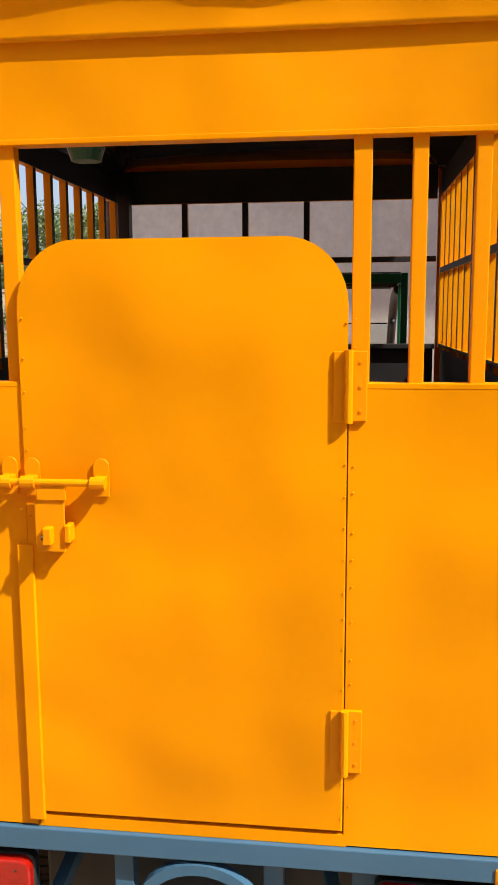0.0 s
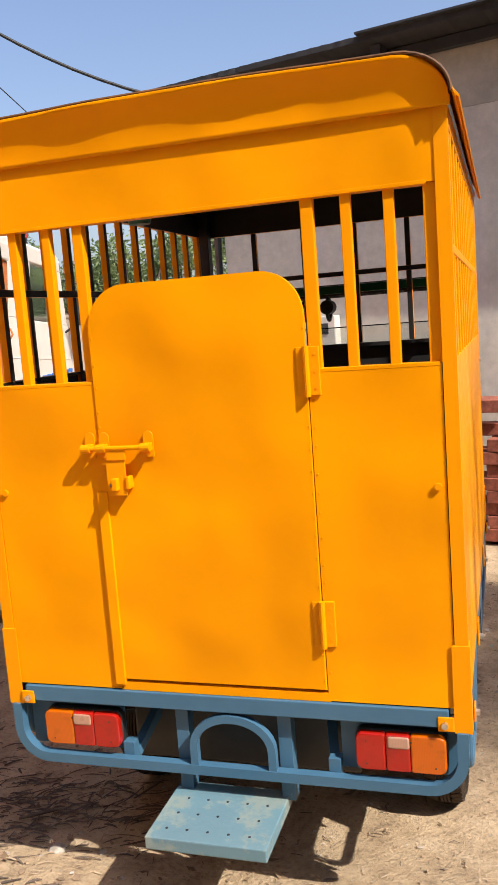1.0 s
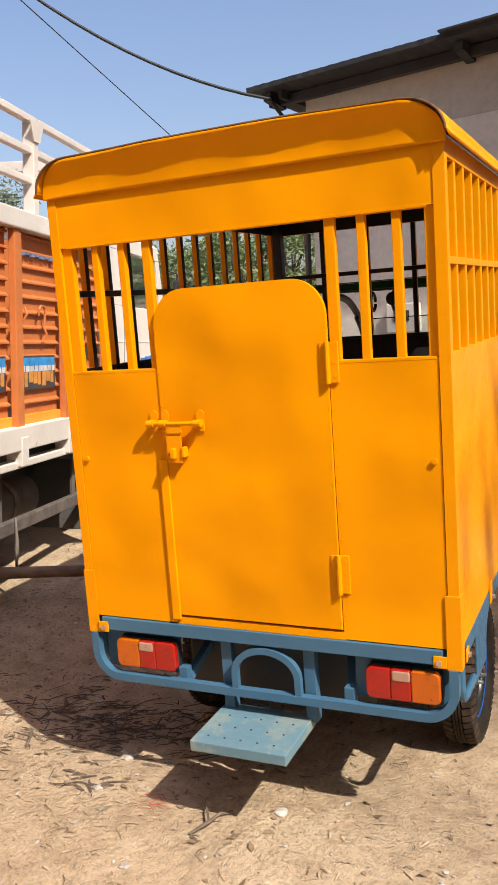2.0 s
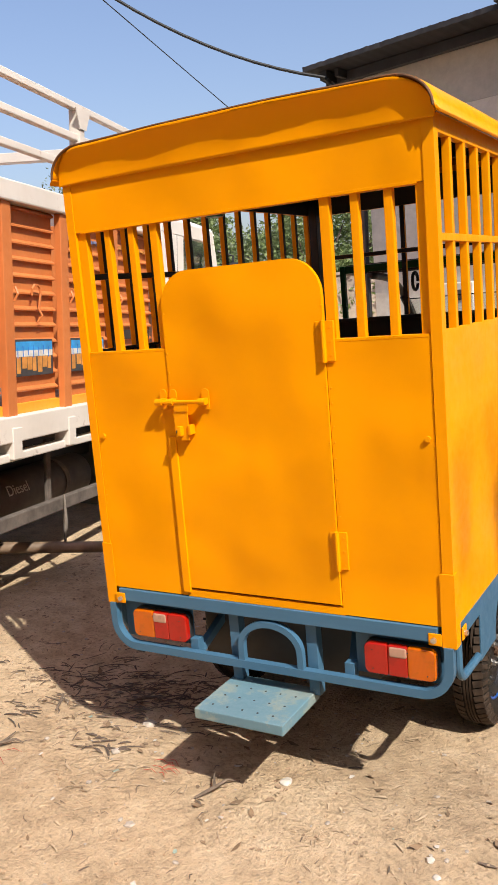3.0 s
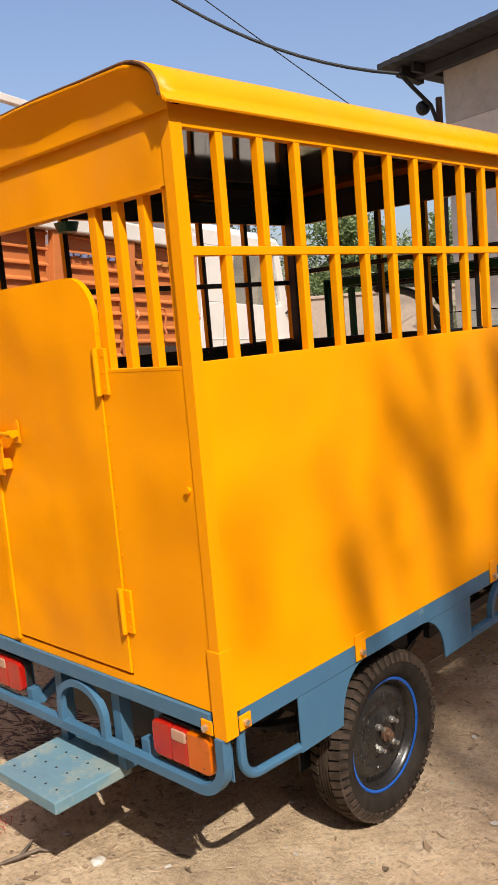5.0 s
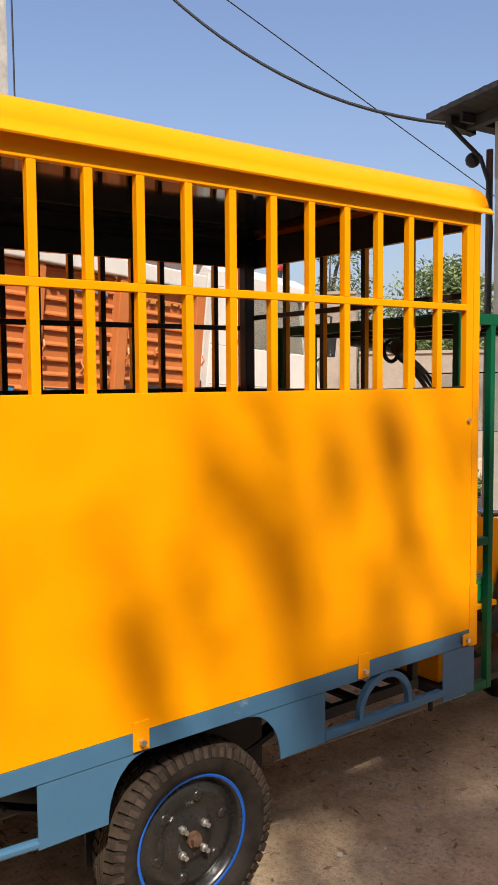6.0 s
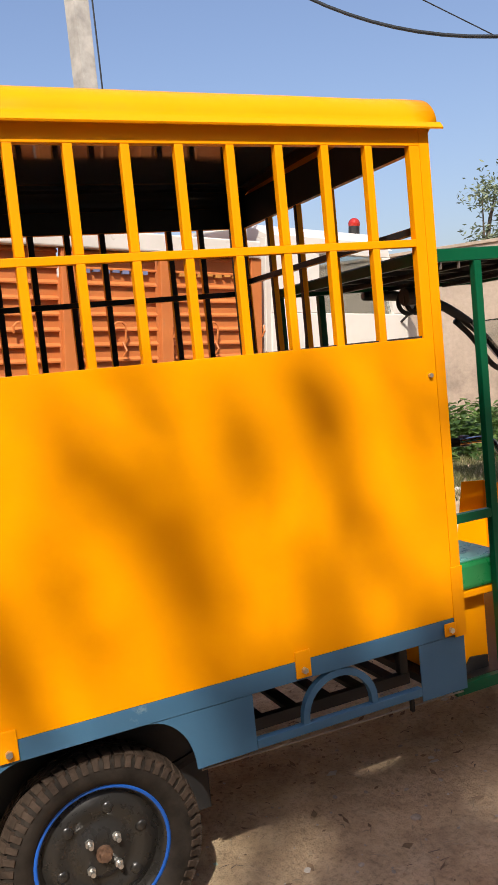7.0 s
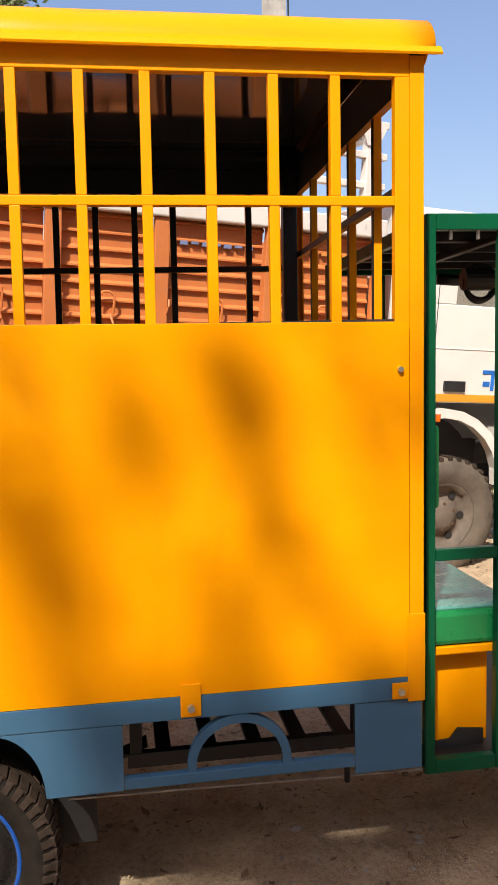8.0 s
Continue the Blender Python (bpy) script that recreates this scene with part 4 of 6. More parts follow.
part("seat_bracket", slab([(1.62, 0.336), (1.75, 0.336), (1.75, 0.37), (1.69, 0.376), (1.67, 0.353), (1.62, 0.35)], "x", 0.37, 0.376), BLACK, sb)
# front cowl
co = [(1.86, 0.822), (2.05, 0.79), (2.35, 0.715), (2.5, 0.55), (2.5, 0.36), (2.04, 0.36), (1.93, 0.44), (1.87, 0.55)]
cw = part("front_cowl", slab(co, "x", 0.30, 0.304, 0.001), YELLOW, rick, "yellow sheet-metal front cowl")
part("cowl_panel", slab([(2.24, 0.72), (2.35, 0.71), (2.5, 0.55), (2.5, 0.36), (2.2, 0.36), (2.2, 0.5)], "x", -0.304, -0.30, 0.001), YELLOW, cw)
part("cowl_face", box((-0.30, 2.34, 0.36), (0.30, 2.345, 0.71), 0.001), YELLOW, cw)
part("cowl_edge", tube([(0.302, 1.87, 0.55), (0.302, 1.86, 0.822), (0.302, 2.05, 0.79), (0.302, 2.35, 0.715)], 0.006, 6), YELLOW_BAR, cw)
part("brake_pedal", slab([(1.875, 0.43), (1.945, 0.42), (1.995, 0.45), (2.01, 0.665), (1.985, 0.672), (1.94, 0.525), (1.885, 0.455)], "x", 0.312, 0.335, 0.003), BLACK, rick, "black brake lever")
part("pedal_pad", box((0.335, 1.945, 0.415), (0.39, 2.025, 0.452), 0.012), RUBBER, rick)
part("foot_peg", cyl((0.3, 1.86, 0.36), (0.3, 1.95, 0.362), 0.014, 12), RUBBER, rick)
part("control_tube", tube([(0.4, 1.78, 0.358), (0.42, 1.86, 0.352), (0.42, 1.98, 0.357), (0.38, 2.06, 0.362)], 0.007, 8), BLACK, rick)
hb = [(-0.34, 2.134, 0.869), (-0.27, 2.222, 0.871), (-0.21, 2.267, 0.878), (-0.17, 2.29, 0.868), (-0.13, 2.296, 0.82), (-0.09, 2.3, 0.775), (-0.03, 2.3, 0.759), (0.02, 2.3, 0.757)]
hb = hb + [(0.04 - x, y, z) for x, y, z in hb[-2::-1]]
hbar = part("handlebar", tube(curved(hb), 0.0125, 14), CHROME, rick, "chrome handlebar with black grips", smooth=True)
for sx, a, b in ((-1, hb[0], hb[1]), (1, hb[-1], hb[-2])):
    part("grip", cyl(a, b, 0.0165, 14), RUBBER, hbar)
    part("switch_box", box((b[0] - 0.018, b[1] + 0.004, b[2] - 0.018), (b[0] + 0.018, b[1] + 0.034, b[2] + 0.022), 0.006), SWITCH_BLUE, hbar)
    part("brake_lever", tube([(b[0], b[1] + 0.05, b[2]), (a[0] + sx * 0.02, a[1] + 0.04, a[2] + 0.005)], 0.005, 8), CHROME, hbar)
part("steering_column", cyl((0.02, 2.3, 0.757), (0.02, 2.42, 0.3), 0.025, 14), BLACK, rick)
for sx in (-1, 1):
    wf = [(sx * 0.42, 1.95, 1.43), (sx * 0.42, 2.14, 1.415), (sx * 0.42, 2.27, 1.385), (sx * 0.42, 2.41, 1.31), (sx * 0.42, 2.53, 1.21), (sx * 0.42, 2.64, 1.06), (sx * 0.42, 2.7, 0.8)]
    f = part("windscreen_frame", tube(curved(wf), 0.018, 12), BLACK, rick, "black curved windscreen frame", smooth=True)
    wf = [(sx * 0.42, 2.36, 1.31), (sx * 0.42, 2.44, 1.24), (sx * 0.42, 2.53, 1.13), (sx * 0.42, 2.6, 1.1), (sx * 0.42, 2.63, 1.08)]
    part("frame_brace", tube(curved(wf), 0.011, 10), BLACK, f, smooth=True)
ws = slab([(2.415, 1.295), (2.42, 1.3), (2.64, 1.05), (2.635, 1.045)], "x", -0.4, 0.4)
part("windscreen", ws, GLASS, rick, "clear curved windscreen").visible_shadow = False
for k, (x, y, r) in enumerate(((-0.1, 1.95, 0.045), (-0.22, 2.0, 0.04))):
    part("cable_loop", tube([tuple(p) for p in arc((x, y, 1.385), r, 0, 340, 20, "yz")], 0.008, 8), CABLE, rick)
part("wiper_motor", cyl((-0.1, 1.9, 1.395), (-0.1, 1.98, 1.395), 0.03, 16), BLACK, rick)
for sx in (-1, 1):
    x0, x1 = sorted((sx * 0.352, sx * 0.358))
    part("inner_mudguard", box((x0, 0.36, 0.2), (x1, 0.88, 0.53)), BLACK, rick)
fw = part("front_wheel", lathe([(-0.03, 0.146), (-0.05, 0.18), (-0.04, 0.212), (0, 0.222), (0.04, 0.212), (0.05, 0.18), (0.03, 0.146)], 40, Matrix.Translation((0.02, 2.45, 0.215))), RUBBER, rick, smooth=True)
part("front_rim", lathe([(-0.03, 0.15), (0.0, 0.14), (0.03, 0.15), (0.02, 0.04), (0.03, 0.0)], 30, Matrix.Translation((0.02, 2.45, 0.215))), RIM_BLACK, fw, smooth=True)

# the cab hangs a little lower and further forward than it was drawn, and the whole body climbs slightly towards its nose
CAB_SHIFT = pose(0, 0.051, 1.474) @ Matrix.Diagonal((1, 1, 1.032, 1)) @ pose(0, 0, -1.474)
CLIMB = Matrix.Identity(4)
CLIMB[2][1] = 0.0105
for ob in rick.children_recursive:
    if ob not in before_cab:
        ob.data.transform(CAB_SHIFT)
    ob.data.transform(CLIMB)
    if ob.name.startswith(("side_panel", "side_sill")):
        for v in ob.data.vertices:  # the sill itself runs level
            if v.co.z > SILL - 0.008:
                v.co.z -= 0.0105 * (v.co.y - 0.55)


# ---- the lorry ----
TRUCK_YAW, TRUCK_PITCH, TRUCK_LEAN = 12.43, -2.83, 4.27  # parked on rising, uneven earth
TRUCK = pose(0, 0, 0, 0, 0, TRUCK_YAW) @ pose(0, 0, 0, TRUCK_PITCH) @ pose(0, 0, 0, 0, TRUCK_LEAN) @ pose(-1.522, 2.865, 0)
truck = thing("lorry", "old orange and white cargo lorry with ribbed steel sides", "truck", TRUCK)
FLOOR_Z, TOP_Z, BACK = 0.875, 1.822, -4.9
POSTS = [-0.31, -0.88, -1.41, -1.885, -2.36, -2.83, -3.33, -3.83, -4.33, BACK]


def make_cargo(x0, out):
    """One long side: posts, ribbed panels, top beam. x0: its plane; out: the sign of its outer side."""
    for y in POSTS:
        a, b = sorted((x0, x0 + out * 0.035))
        p = part("side_post", box((a, y - 0.035, FLOOR_Z + 0.0), (b, y + 0.035, TOP_Z), 0.004), ORANGE, truck)
        part("post_hook", tube([(x0 + out * 0.04, y + 0.03, 1.403), (x0 + out * 0.055, y + 0.035, 1.433), (x0 + out * 0.04, y + 0.04, 1.463)], 0.006, 6), ORANGE, p)
    for ya, yb in zip(POSTS, POSTS[1:]):
        n = 12
        dz = (TOP_Z - FLOOR_Z - 0.075) / n
        z = FLOOR_Z + 0.075
        prof = [(0.003, z)]
        for k in range(n):
            prof += [(0.003, z + dz * k + 0.002), (0.003, z + dz * k + dz * 0.68), (0.02, z + dz * k + dz * 0.72), (0.02, z + dz * k + dz * 0.82), (0.003, z + dz * (k + 1))]
        o = [(x0 + out * (-0.02 + x), zz) for x, zz in prof]
        o += [(x0 - out * 0.03, TOP_Z), (x0 - out * 0.03, z)]
        pn = part("side_panel", slab(o, "y", yb + 0.036, ya - 0.036), ORANGE, truck, "ribbed orange side panel")
        ym = (ya + yb) / 2
        part("yellow_stripe", box((min(x0 - out * 0.018, x0 + out * 0.006), yb + 0.036, FLOOR_Z + 0.03), (max(x0 - out * 0.018, x0 + out * 0.006), ya - 0.036, FLOOR_Z + 0.075), 0.002), TRUCK_YELLOW, pn)
        if out > 0:
            w = (ya - yb) * 0.33
            hk = [(x0 + 0.012, ym + 0.03, 1.363), (x0 + 0.02, ym + 0.035, 1.443)] + [(x0 + 0.02, ym + 0.035 * math.cos(a), 1.453 + 0.03 * math.sin(a)) for a in (0.5, 1.2, 2.0, 2.8)] + [(x0 + 0.016, ym - 0.03, 1.433)]
            part("tie_hook", tube(hk, 0.006, 6), ORANGE, pn)
            part("tie_loop", tube([(x0 + 0.012, ym + 0.02, 1.313), (x0 + 0.03, ym + 0.03, 1.343), (x0 + 0.012, ym + 0.02, 1.383)], 0.006, 6), ORANGE, pn)
            if ya < -0.8:
                part("painted_panel", box((x0 - 0.004, ym - w, 1.07), (x0 + 0.0025, ym + w, 1.236), 0.001), DARK_GREY, pn)
                part("sign_band", box((x0 - 0.003, ym - w * 0.97, 1.186), (x0 + 0.0034, ym + w * 0.97, 1.226), 0.0005), SIGN_SKY, pn)
                part("sign_band", box((x0 - 0.003, ym - w * 0.97, 1.158), (x0 + 0.0034, ym + w * 0.97, 1.186), 0.0005), SIGN_PALE, pn)
                for k in range(7):
                    yy = ym - w * 0.95 + w * 0.272 * k
                    part("lettering_bar", box((x0 - 0.003, yy, 1.084 + 0.014 * ((k * 3) % 4) / 2), (x0 + 0.0038, yy + w * (0.24 if k % 3 else 0.19), 1.157), 0.0005), SIGN_OCHRE, pn)
                    part("lettering_bar", box((x0 - 0.003, yy + w * 0.04, 1.152 + 0.006 * (k % 3)), (x0 + 0.0042, yy + w * 0.08, 1.2 + 0.008 * (k % 2)), 0.0005), SIGN_BLUE, pn)
            else:
                part("slot_plate", box((x0 - 0.003, ym - w * 1.1, 1.223), (x0 + 0.003, ym + w * 1.1, 1.273), 0.001), SLOT, pn)
            if ya > -1.3:
                for k in range(7):
                    yy = ym - w + k * w * 0.3
                    part("lettering_bar", box((x0 - 0.02, yy, 1.713 + 0.006 * (k % 2)), (x0 + 0.004, yy + w * 0.2, 1.731)), SIGN_FADED if ya < -0.5 else SIGN_OCHRE, pn)
    a, b = sorted((x0 - out * 0.03, x0 + out * 0.05))
    part("top_beam", box((a, BACK - 0.05, TOP_Z), (b, -0.29, TOP_Z + 0.09), 0.008), TRUCK_WHITE, truck, "white top beam")
    part("floor_beam", box((a, BACK - 0.05, FLOOR_Z - 0.085), (b, -0.29, FLOOR_Z + 0.03), 0.006), TRUCK_WHITE, truck, "chipped white floor beam")
    part("lower_beam", box((a, BACK - 0.05, FLOOR_Z - 0.172), (b - 0.02, -0.29, FLOOR_Z - 0.135), 0.006), TRUCK_WHITE, truck, "chipped white lower beam")
    for y in POSTS:
        part("beam_block", box((a, y - 0.035, FLOOR_Z - 0.16), (b + 0.004, y + 0.035, FLOOR_Z - 0.02), 0.004), TRUCK_WHITE, truck)
    for y in (-0.4, -1.22, -2.2, -3.2, -4.2):
        p = part("rail_upright", box((a + 0.01, y - 0.025, TOP_Z + 0.09), (b - 0.01, y + 0.025, TOP_Z + 0.52), 0.004), TRUCK_WHITE, truck)
        part("gusset", slab([(y - 0.07, TOP_Z + 0.515), (y + 0.07, TOP_Z + 0.515), (y + 0.03, TOP_Z + 0.425), (y - 0.03, TOP_Z + 0.425)], "x", b - 0.008, b - 0.003), TRUCK_WHITE, p)
    for z in (TOP_Z + 0.245, TOP_Z + 0.385, TOP_Z + 0.53):
        part("rail", box((a + 0.02, BACK, z - 0.016), (b - 0.02, -0.31, z + 0.016), 0.004), TRUCK_WHITE, truck)


make_cargo(0.0, 1)
make_cargo(-1.75, -1)
# black beams added to keep light from showing through under the lorry
for xx in (-0.5, -1.32):
    part("chassis_rail", box((xx, BACK, 0.5), (xx + 0.07, 0.7, 0.77), 0.006), BLACK, truck, "black full-length rail added to block light")
part("cargo_floor", box((-1.7, BACK, FLOOR_Z - 0.03), (-0.04, -0.3, FLOOR_Z + 0.02)), GREY_WOOD, truck)
part("headboard", box((-1.7, -0.37, FLOOR_Z), (-0.05, -0.33, TOP_Z + 0.08), 0.004), ORANGE, truck)
part("tailboard", box((-1.7, BACK, FLOOR_Z), (-0.05, BACK + 0.04, TOP_Z), 0.004), ORANGE, truck)
for y in (-0.4, -2.2, -4.2):
    part("cross_rail", box((-1.73, y - 0.03, TOP_Z + 0.46), (-0.02, y + 0.03, TOP_Z + 0.52), 0.004), TRUCK_WHITE, truck)
for x in (-1.4, -0.6):
    part("frame_rail", box((x - 0.04, BACK, 0.6), (x + 0.04, 0.9, 0.73), 0.004), DARK_GREY, truck)
for y in (-0.7, -1.3, -1.9, -2.6, -3.3, -4.2):
    part("crossbeam", box((-1.7, y - 0.04, 0.735), (-0.05, y + 0.04, FLOOR_Z - 0.046), 0.004), GREY_WOOD, truck)
# made-up long black box, hides the lit earth beyond the lorry
part("underbody_blocker", box((-1.2, -3.0, 0.16), (-0.75, -0.6, 0.62), 0.03), BLACK, truck, "long black box added to darken under the lorry")
part("fuel_tank", cyl((-0.3, -2.35, 0.452), (-0.3, -0.8, 0.452), 0.118, 24), TANK, truck, "dented dark brown cylindrical fuel tank", smooth=True)
for y in (-2.1, -1.72, -1.06):
    part("tank_strap", cyl((-0.3, y - 0.02, 0.452), (-0.3, y + 0.02, 0.452), 0.122, 24), GREY_WOOD, truck)
part("side_guard", box((-0.08, -2.9, 0.37), (-0.04, -0.42, 0.435), 0.006), SHADED_WOOD, truck, "grey wooden side guard, darkened for the shade")
for y in (-2.7, -2.05, -1.42, -0.56):
    part("guard_post", box((-0.1, y - 0.02, 0.38), (-0.081, y + 0.02, 0.74), 0.004), SHADED_WOOD, truck)


def truck_wheel(x, y, out, R=0.33):
    m = Matrix.Translation((x, y, 0.395)) @ (Matrix.Identity(4) if out > 0 else Matrix.Rotation(math.pi, 4, "Z"))
    k = R / 0.345
    w = part("wheel", lathe([(-0.06, 0.2 * k), (-0.085, 0.25 * k), (-0.08, 0.31 * k), (-0.055, 0.342 * k), (0.055, 0.342 * k), (0.08, 0.31 * k), (0.085, 0.25 * k), (0.06, 0.2 * k)], 40, m), plain("truck_tyre", (0.105, 0.082, 0.06), 0.9, 0, 0.4, 10), truck, "dusty lorry tyre", smooth=True)
    bm = bmesh.new()
    for a in range(36):
        add_box(bm, (-0.07, -0.012, 0.33 * k), (0.07, 0.012, 0.35 * k), 0, m @ Matrix.Rotation(2 * math.pi * a / 36, 4, "X"))
    tagged(part("tread", bm, TREAD, w), kind="stuff")
    part("rim", lathe([(0.055, 0.205 * k), (0.06, 0.19 * k), (0.02, 0.17 * k), (0.012, 0.11 * k), (0.04, 0.09 * k), (0.055, 0.05 * k), (0.055, 0.0)], 32, m), plain("dusty_rim", (0.13, 0.1, 0.075), 0.8), w, smooth=True)
    for a in range(6):
        t = 2 * math.pi * a / 6
        bm = cyl((0.008, 0.135 * k * math.cos(t), 0.135 * k * math.sin(t)), (0.02, 0.135 * k * math.cos(t), 0.135 * k * math.sin(t)), 0.024 * k, 12)
        bm.transform(m)
        part("rim_hole", bm, BLACK, w)
        bm = cyl((0.03, 0.075 * k * math.cos(t + 0.5), 0.075 * k * math.sin(t + 0.5)), (0.05, 0.075 * k * math.cos(t + 0.5), 0.075 * k * math.sin(t + 0.5)), 0.009, 6)
        bm.transform(m)
        part("wheel_nut", bm, RUST, w)


truck_wheel(-0.1, 0.25, 1)
truck_wheel(-1.65, 0.25, -1)
truck_wheel(-0.15, -3.6, 1)
truck_wheel(-1.6, -3.6, -1)
part("axle", cyl((-1.6, 0.25, 0.395), (-0.15, 0.25, 0.395), 0.05, 14), DARK_METAL, truck)
part("axle", cyl((-1.6, -3.6, 0.395), (-0.15, -3.6, 0.395), 0.07, 14), DARK_METAL, truck)

before_cab = set(truck.children_recursive)
# cab: two side shells with a window opening, roof, nose and glass
ARCH = [(0.05 + 0.42 * math.cos(radians(a)), 0.54 + 0.42 * math.sin(radians(a))) for a in range(0, 181, 15)]


def cab_side(x0, out):
    a, b = sorted((x0, x0 - out * 0.05))

    def over(y0, z0, y1, z1, name, mat, proud=0.004, label="", parent=None):
        p, q = sorted((x0 - out * 0.01, x0 + out * proud))
        return part(name, box((p, y0, z0), (q, y1, z1), 0.0015), mat, parent or truck, label)

    low = [(0.99, 0.99), (0.98, 1.15), (0.9, 1.42), (0.83, 1.5), (-0.29, 1.5), (-0.29, 0.99)]
    sd = part("cab_side", slab(low, "x", a, b, 0.004), CAB_WHITE, truck, "white painted cab side")
    part("door_pillar", slab([(-0.29, 1.5), (0.07, 1.5), (0.07, 1.84), (-0.29, 1.84)], "x", a, b, 0.004), CAB_WHITE, truck)
    part("front_pillar", slab([(0.7, 1.5), (0.8, 1.5), (0.66, 1.84), (0.58, 1.84)], "x", a, b, 0.004), CAB_WHITE, truck)
    part("window_header", slab([(-0.29, 1.84), (0.66, 1.84), (0.62, 1.93), (-0.29, 1.93)], "x", a, b, 0.004), CAB_WHITE, truck)
    part("side_glass", slab([(0.07, 1.5), (0.7, 1.5), (0.58, 1.84), (0.07, 1.84)], "x", x0 - out * 0.03, x0 - out * 0.026), GLASS, truck).visible_shadow = False
    over(-0.29, 0.995, 0.98, 1.035, "yellow_line", TRUCK_YELLOW)
    part("grey_skirt", slab([(0.42, 0.988), (1.03, 0.988), (1.04, 0.7), (0.48, 0.7)], "x", a, b, 0.004), DARK_GREY, truck)
    part("step_panel", slab([(0.48, 0.7), (0.95, 0.7), (0.92, 0.55), (0.5, 0.55)], "x", a, b, 0.004), TRUCK_WHITE, truck)
    over(0.57, 0.585, 0.86, 0.668, "step_recess", DARK_GREY, 0.003)
    part("corner_panel", slab([(0.97, 0.93), (1.12, 0.93), (1.13, 1.2), (0.98, 1.22)], "x", a, b, 0.006), DARK_GREY, truck)
    inner = [(0.05 + 0.37 * math.cos(radians(t)), 0.54 + 0.37 * math.sin(radians(t))) for t in range(180, -1, -15)]
    e, f = sorted((x0 + out * 0.015, x0 - out * 0.05))
    part("wheel_arch", slab(ARCH + inner, "x", e, f), CAB_WHITE, truck, "white wheel arch")
    e, f = sorted((x0 - out * 0.24, x0 - out * 0.215))
    part("wheel_well", slab(inner + [(0.42, 0.4), (-0.32, 0.4)], "x", e, f), BLACK, truck)
    over(0.03, 1.05, 0.16, 1.105, "door_handle", BLACK, 0.012)
    over(-0.07, 0.89, 0.02, 0.93, "side_marker", LENS_AMBER, 0.018)
    over(-0.045, 1.04, -0.04, 1.84, "door_seam", DARK_GREY, 0.0015)
    over(-0.27, 1.27, 0.86, 1.276, "press_line", CAB_WHITE, 0.003)
    if out > 0:
        for k in range(7):
            y, z = 0.27 + k * 0.092, 1.058 + 0.007 * k
            over(y + 0.056, z, y + 0.078, z + 0.092, "name_bar", SIGN_BLUE, 0.0025, parent=sd)
            over(y, z + 0.088, y + 0.086, z + 0.11, "name_bar", SIGN_BLUE, 0.0032, parent=sd)
            over(y + 0.006, z + 0.022 + 0.012 * (k % 2), y + 0.05, z + 0.05 + 0.012 * (k % 2), "name_bar", SIGN_BLUE, 0.0028, parent=sd)


cab_side(0.0, 1)
cab_side(-1.75, -1)
rf = [(-1.75, 1.9), (-1.72, 1.95), (-1.6, 1.995), (-0.88, 2.02), (-0.15, 1.995), (-0.03, 1.95), (0.0, 1.9)]
part("cab_roof", slab(rf, "y", -0.29, 0.68, 0.02), CAB_WHITE, truck, "rounded white cab roof")
part("roof_visor", slab([(-1.65, 1.9), (-1.55, 1.97), (-0.2, 1.97), (-0.1, 1.9)], "y", 0.68, 0.8, 0.02), CAB_WHITE, truck)
part("cab_back", box((-1.7, -0.29, 0.99), (-0.05, -0.25, 1.92), 0.004), CAB_WHITE, truck)
part("cab_nose", slab([(0.88, 0.6), (0.95, 0.65), (0.94, 1.1), (0.85, 1.5), (0.8, 1.5), (0.86, 1.0)], "x", -1.7, -0.05, 0.01), CAB_WHITE, truck)
part("front_bumper", box((-1.72, 0.85, 0.4), (0.0, 1.08, 0.6), 0.03), DARK_GREY, truck)
part("windscreen", slab([(0.82, 1.5), (0.825, 1.5), (0.66, 1.88), (0.655, 1.88)], "x", -1.65, -0.1), GLASS, truck).visible_shadow = False
part("cab_seat", box((-1.55, -0.12, 1.0), (-0.2, 0.06, 1.62), 0.04), BLACK, truck)
part("dashboard", box((-1.6, 0.6, 1.2), (-0.12, 0.8, 1.48), 0.03), BLACK, truck)
part("steering_wheel", tube([tuple(p) for p in arc((-0.45, 0.5, 1.5), 0.15, 0, 345, 24, "xy")], 0.012, 8, closed=True), SIGN_BLUE, truck)
mr = part("mirror", box((0.08, 0.74, 1.5), (0.17, 0.77, 1.72), 0.012), BLACK, truck)
part("mirror_arm", tube([(0.0, 0.72, 1.8), (0.1, 0.78, 1.77), (0.11, 0.77, 1.54), (0.0, 0.76, 1.45)], 0.008, 8), BLACK, mr)
bc = part("beacon", cyl((-0.22, 0.56, 1.97), (-0.22, 0.56, 2.05), 0.035, 16), BLACK, truck)
bm = bmesh.new()
bmesh.ops.create_uvsphere(bm, u_segments=16, v_segments=10, radius=0.038, matrix=Matrix.Translation((-0.22, 0.56, 2.065)))
part("beacon_dome", bm, BEACON, bc, "red beacon dome", smooth=True)

for ob in truck.children_recursive:
    if ob not in before_cab:
        ob.data.transform(pose(0, 0.11, 0.035))


def lettering(name, body, size, mat, parent, m):
    """Flat painted letters in the built-in font."""
    cu = bpy.data.curves.new(name, "FONT")
    cu.body, cu.size, cu.extrude, cu.align_x, cu.align_y = body, size, 0.001, "CENTER", "CENTER"
    tmp = bpy.data.objects.new(name, cu)
    data = bpy.data.meshes.new_from_object(tmp)
    bpy.data.objects.remove(tmp)
    data.materials.clear()
    data.materials.append(mat)
    ob = new(name, data)
    ob.parent, ob.matrix_basis = parent, m
    return ob


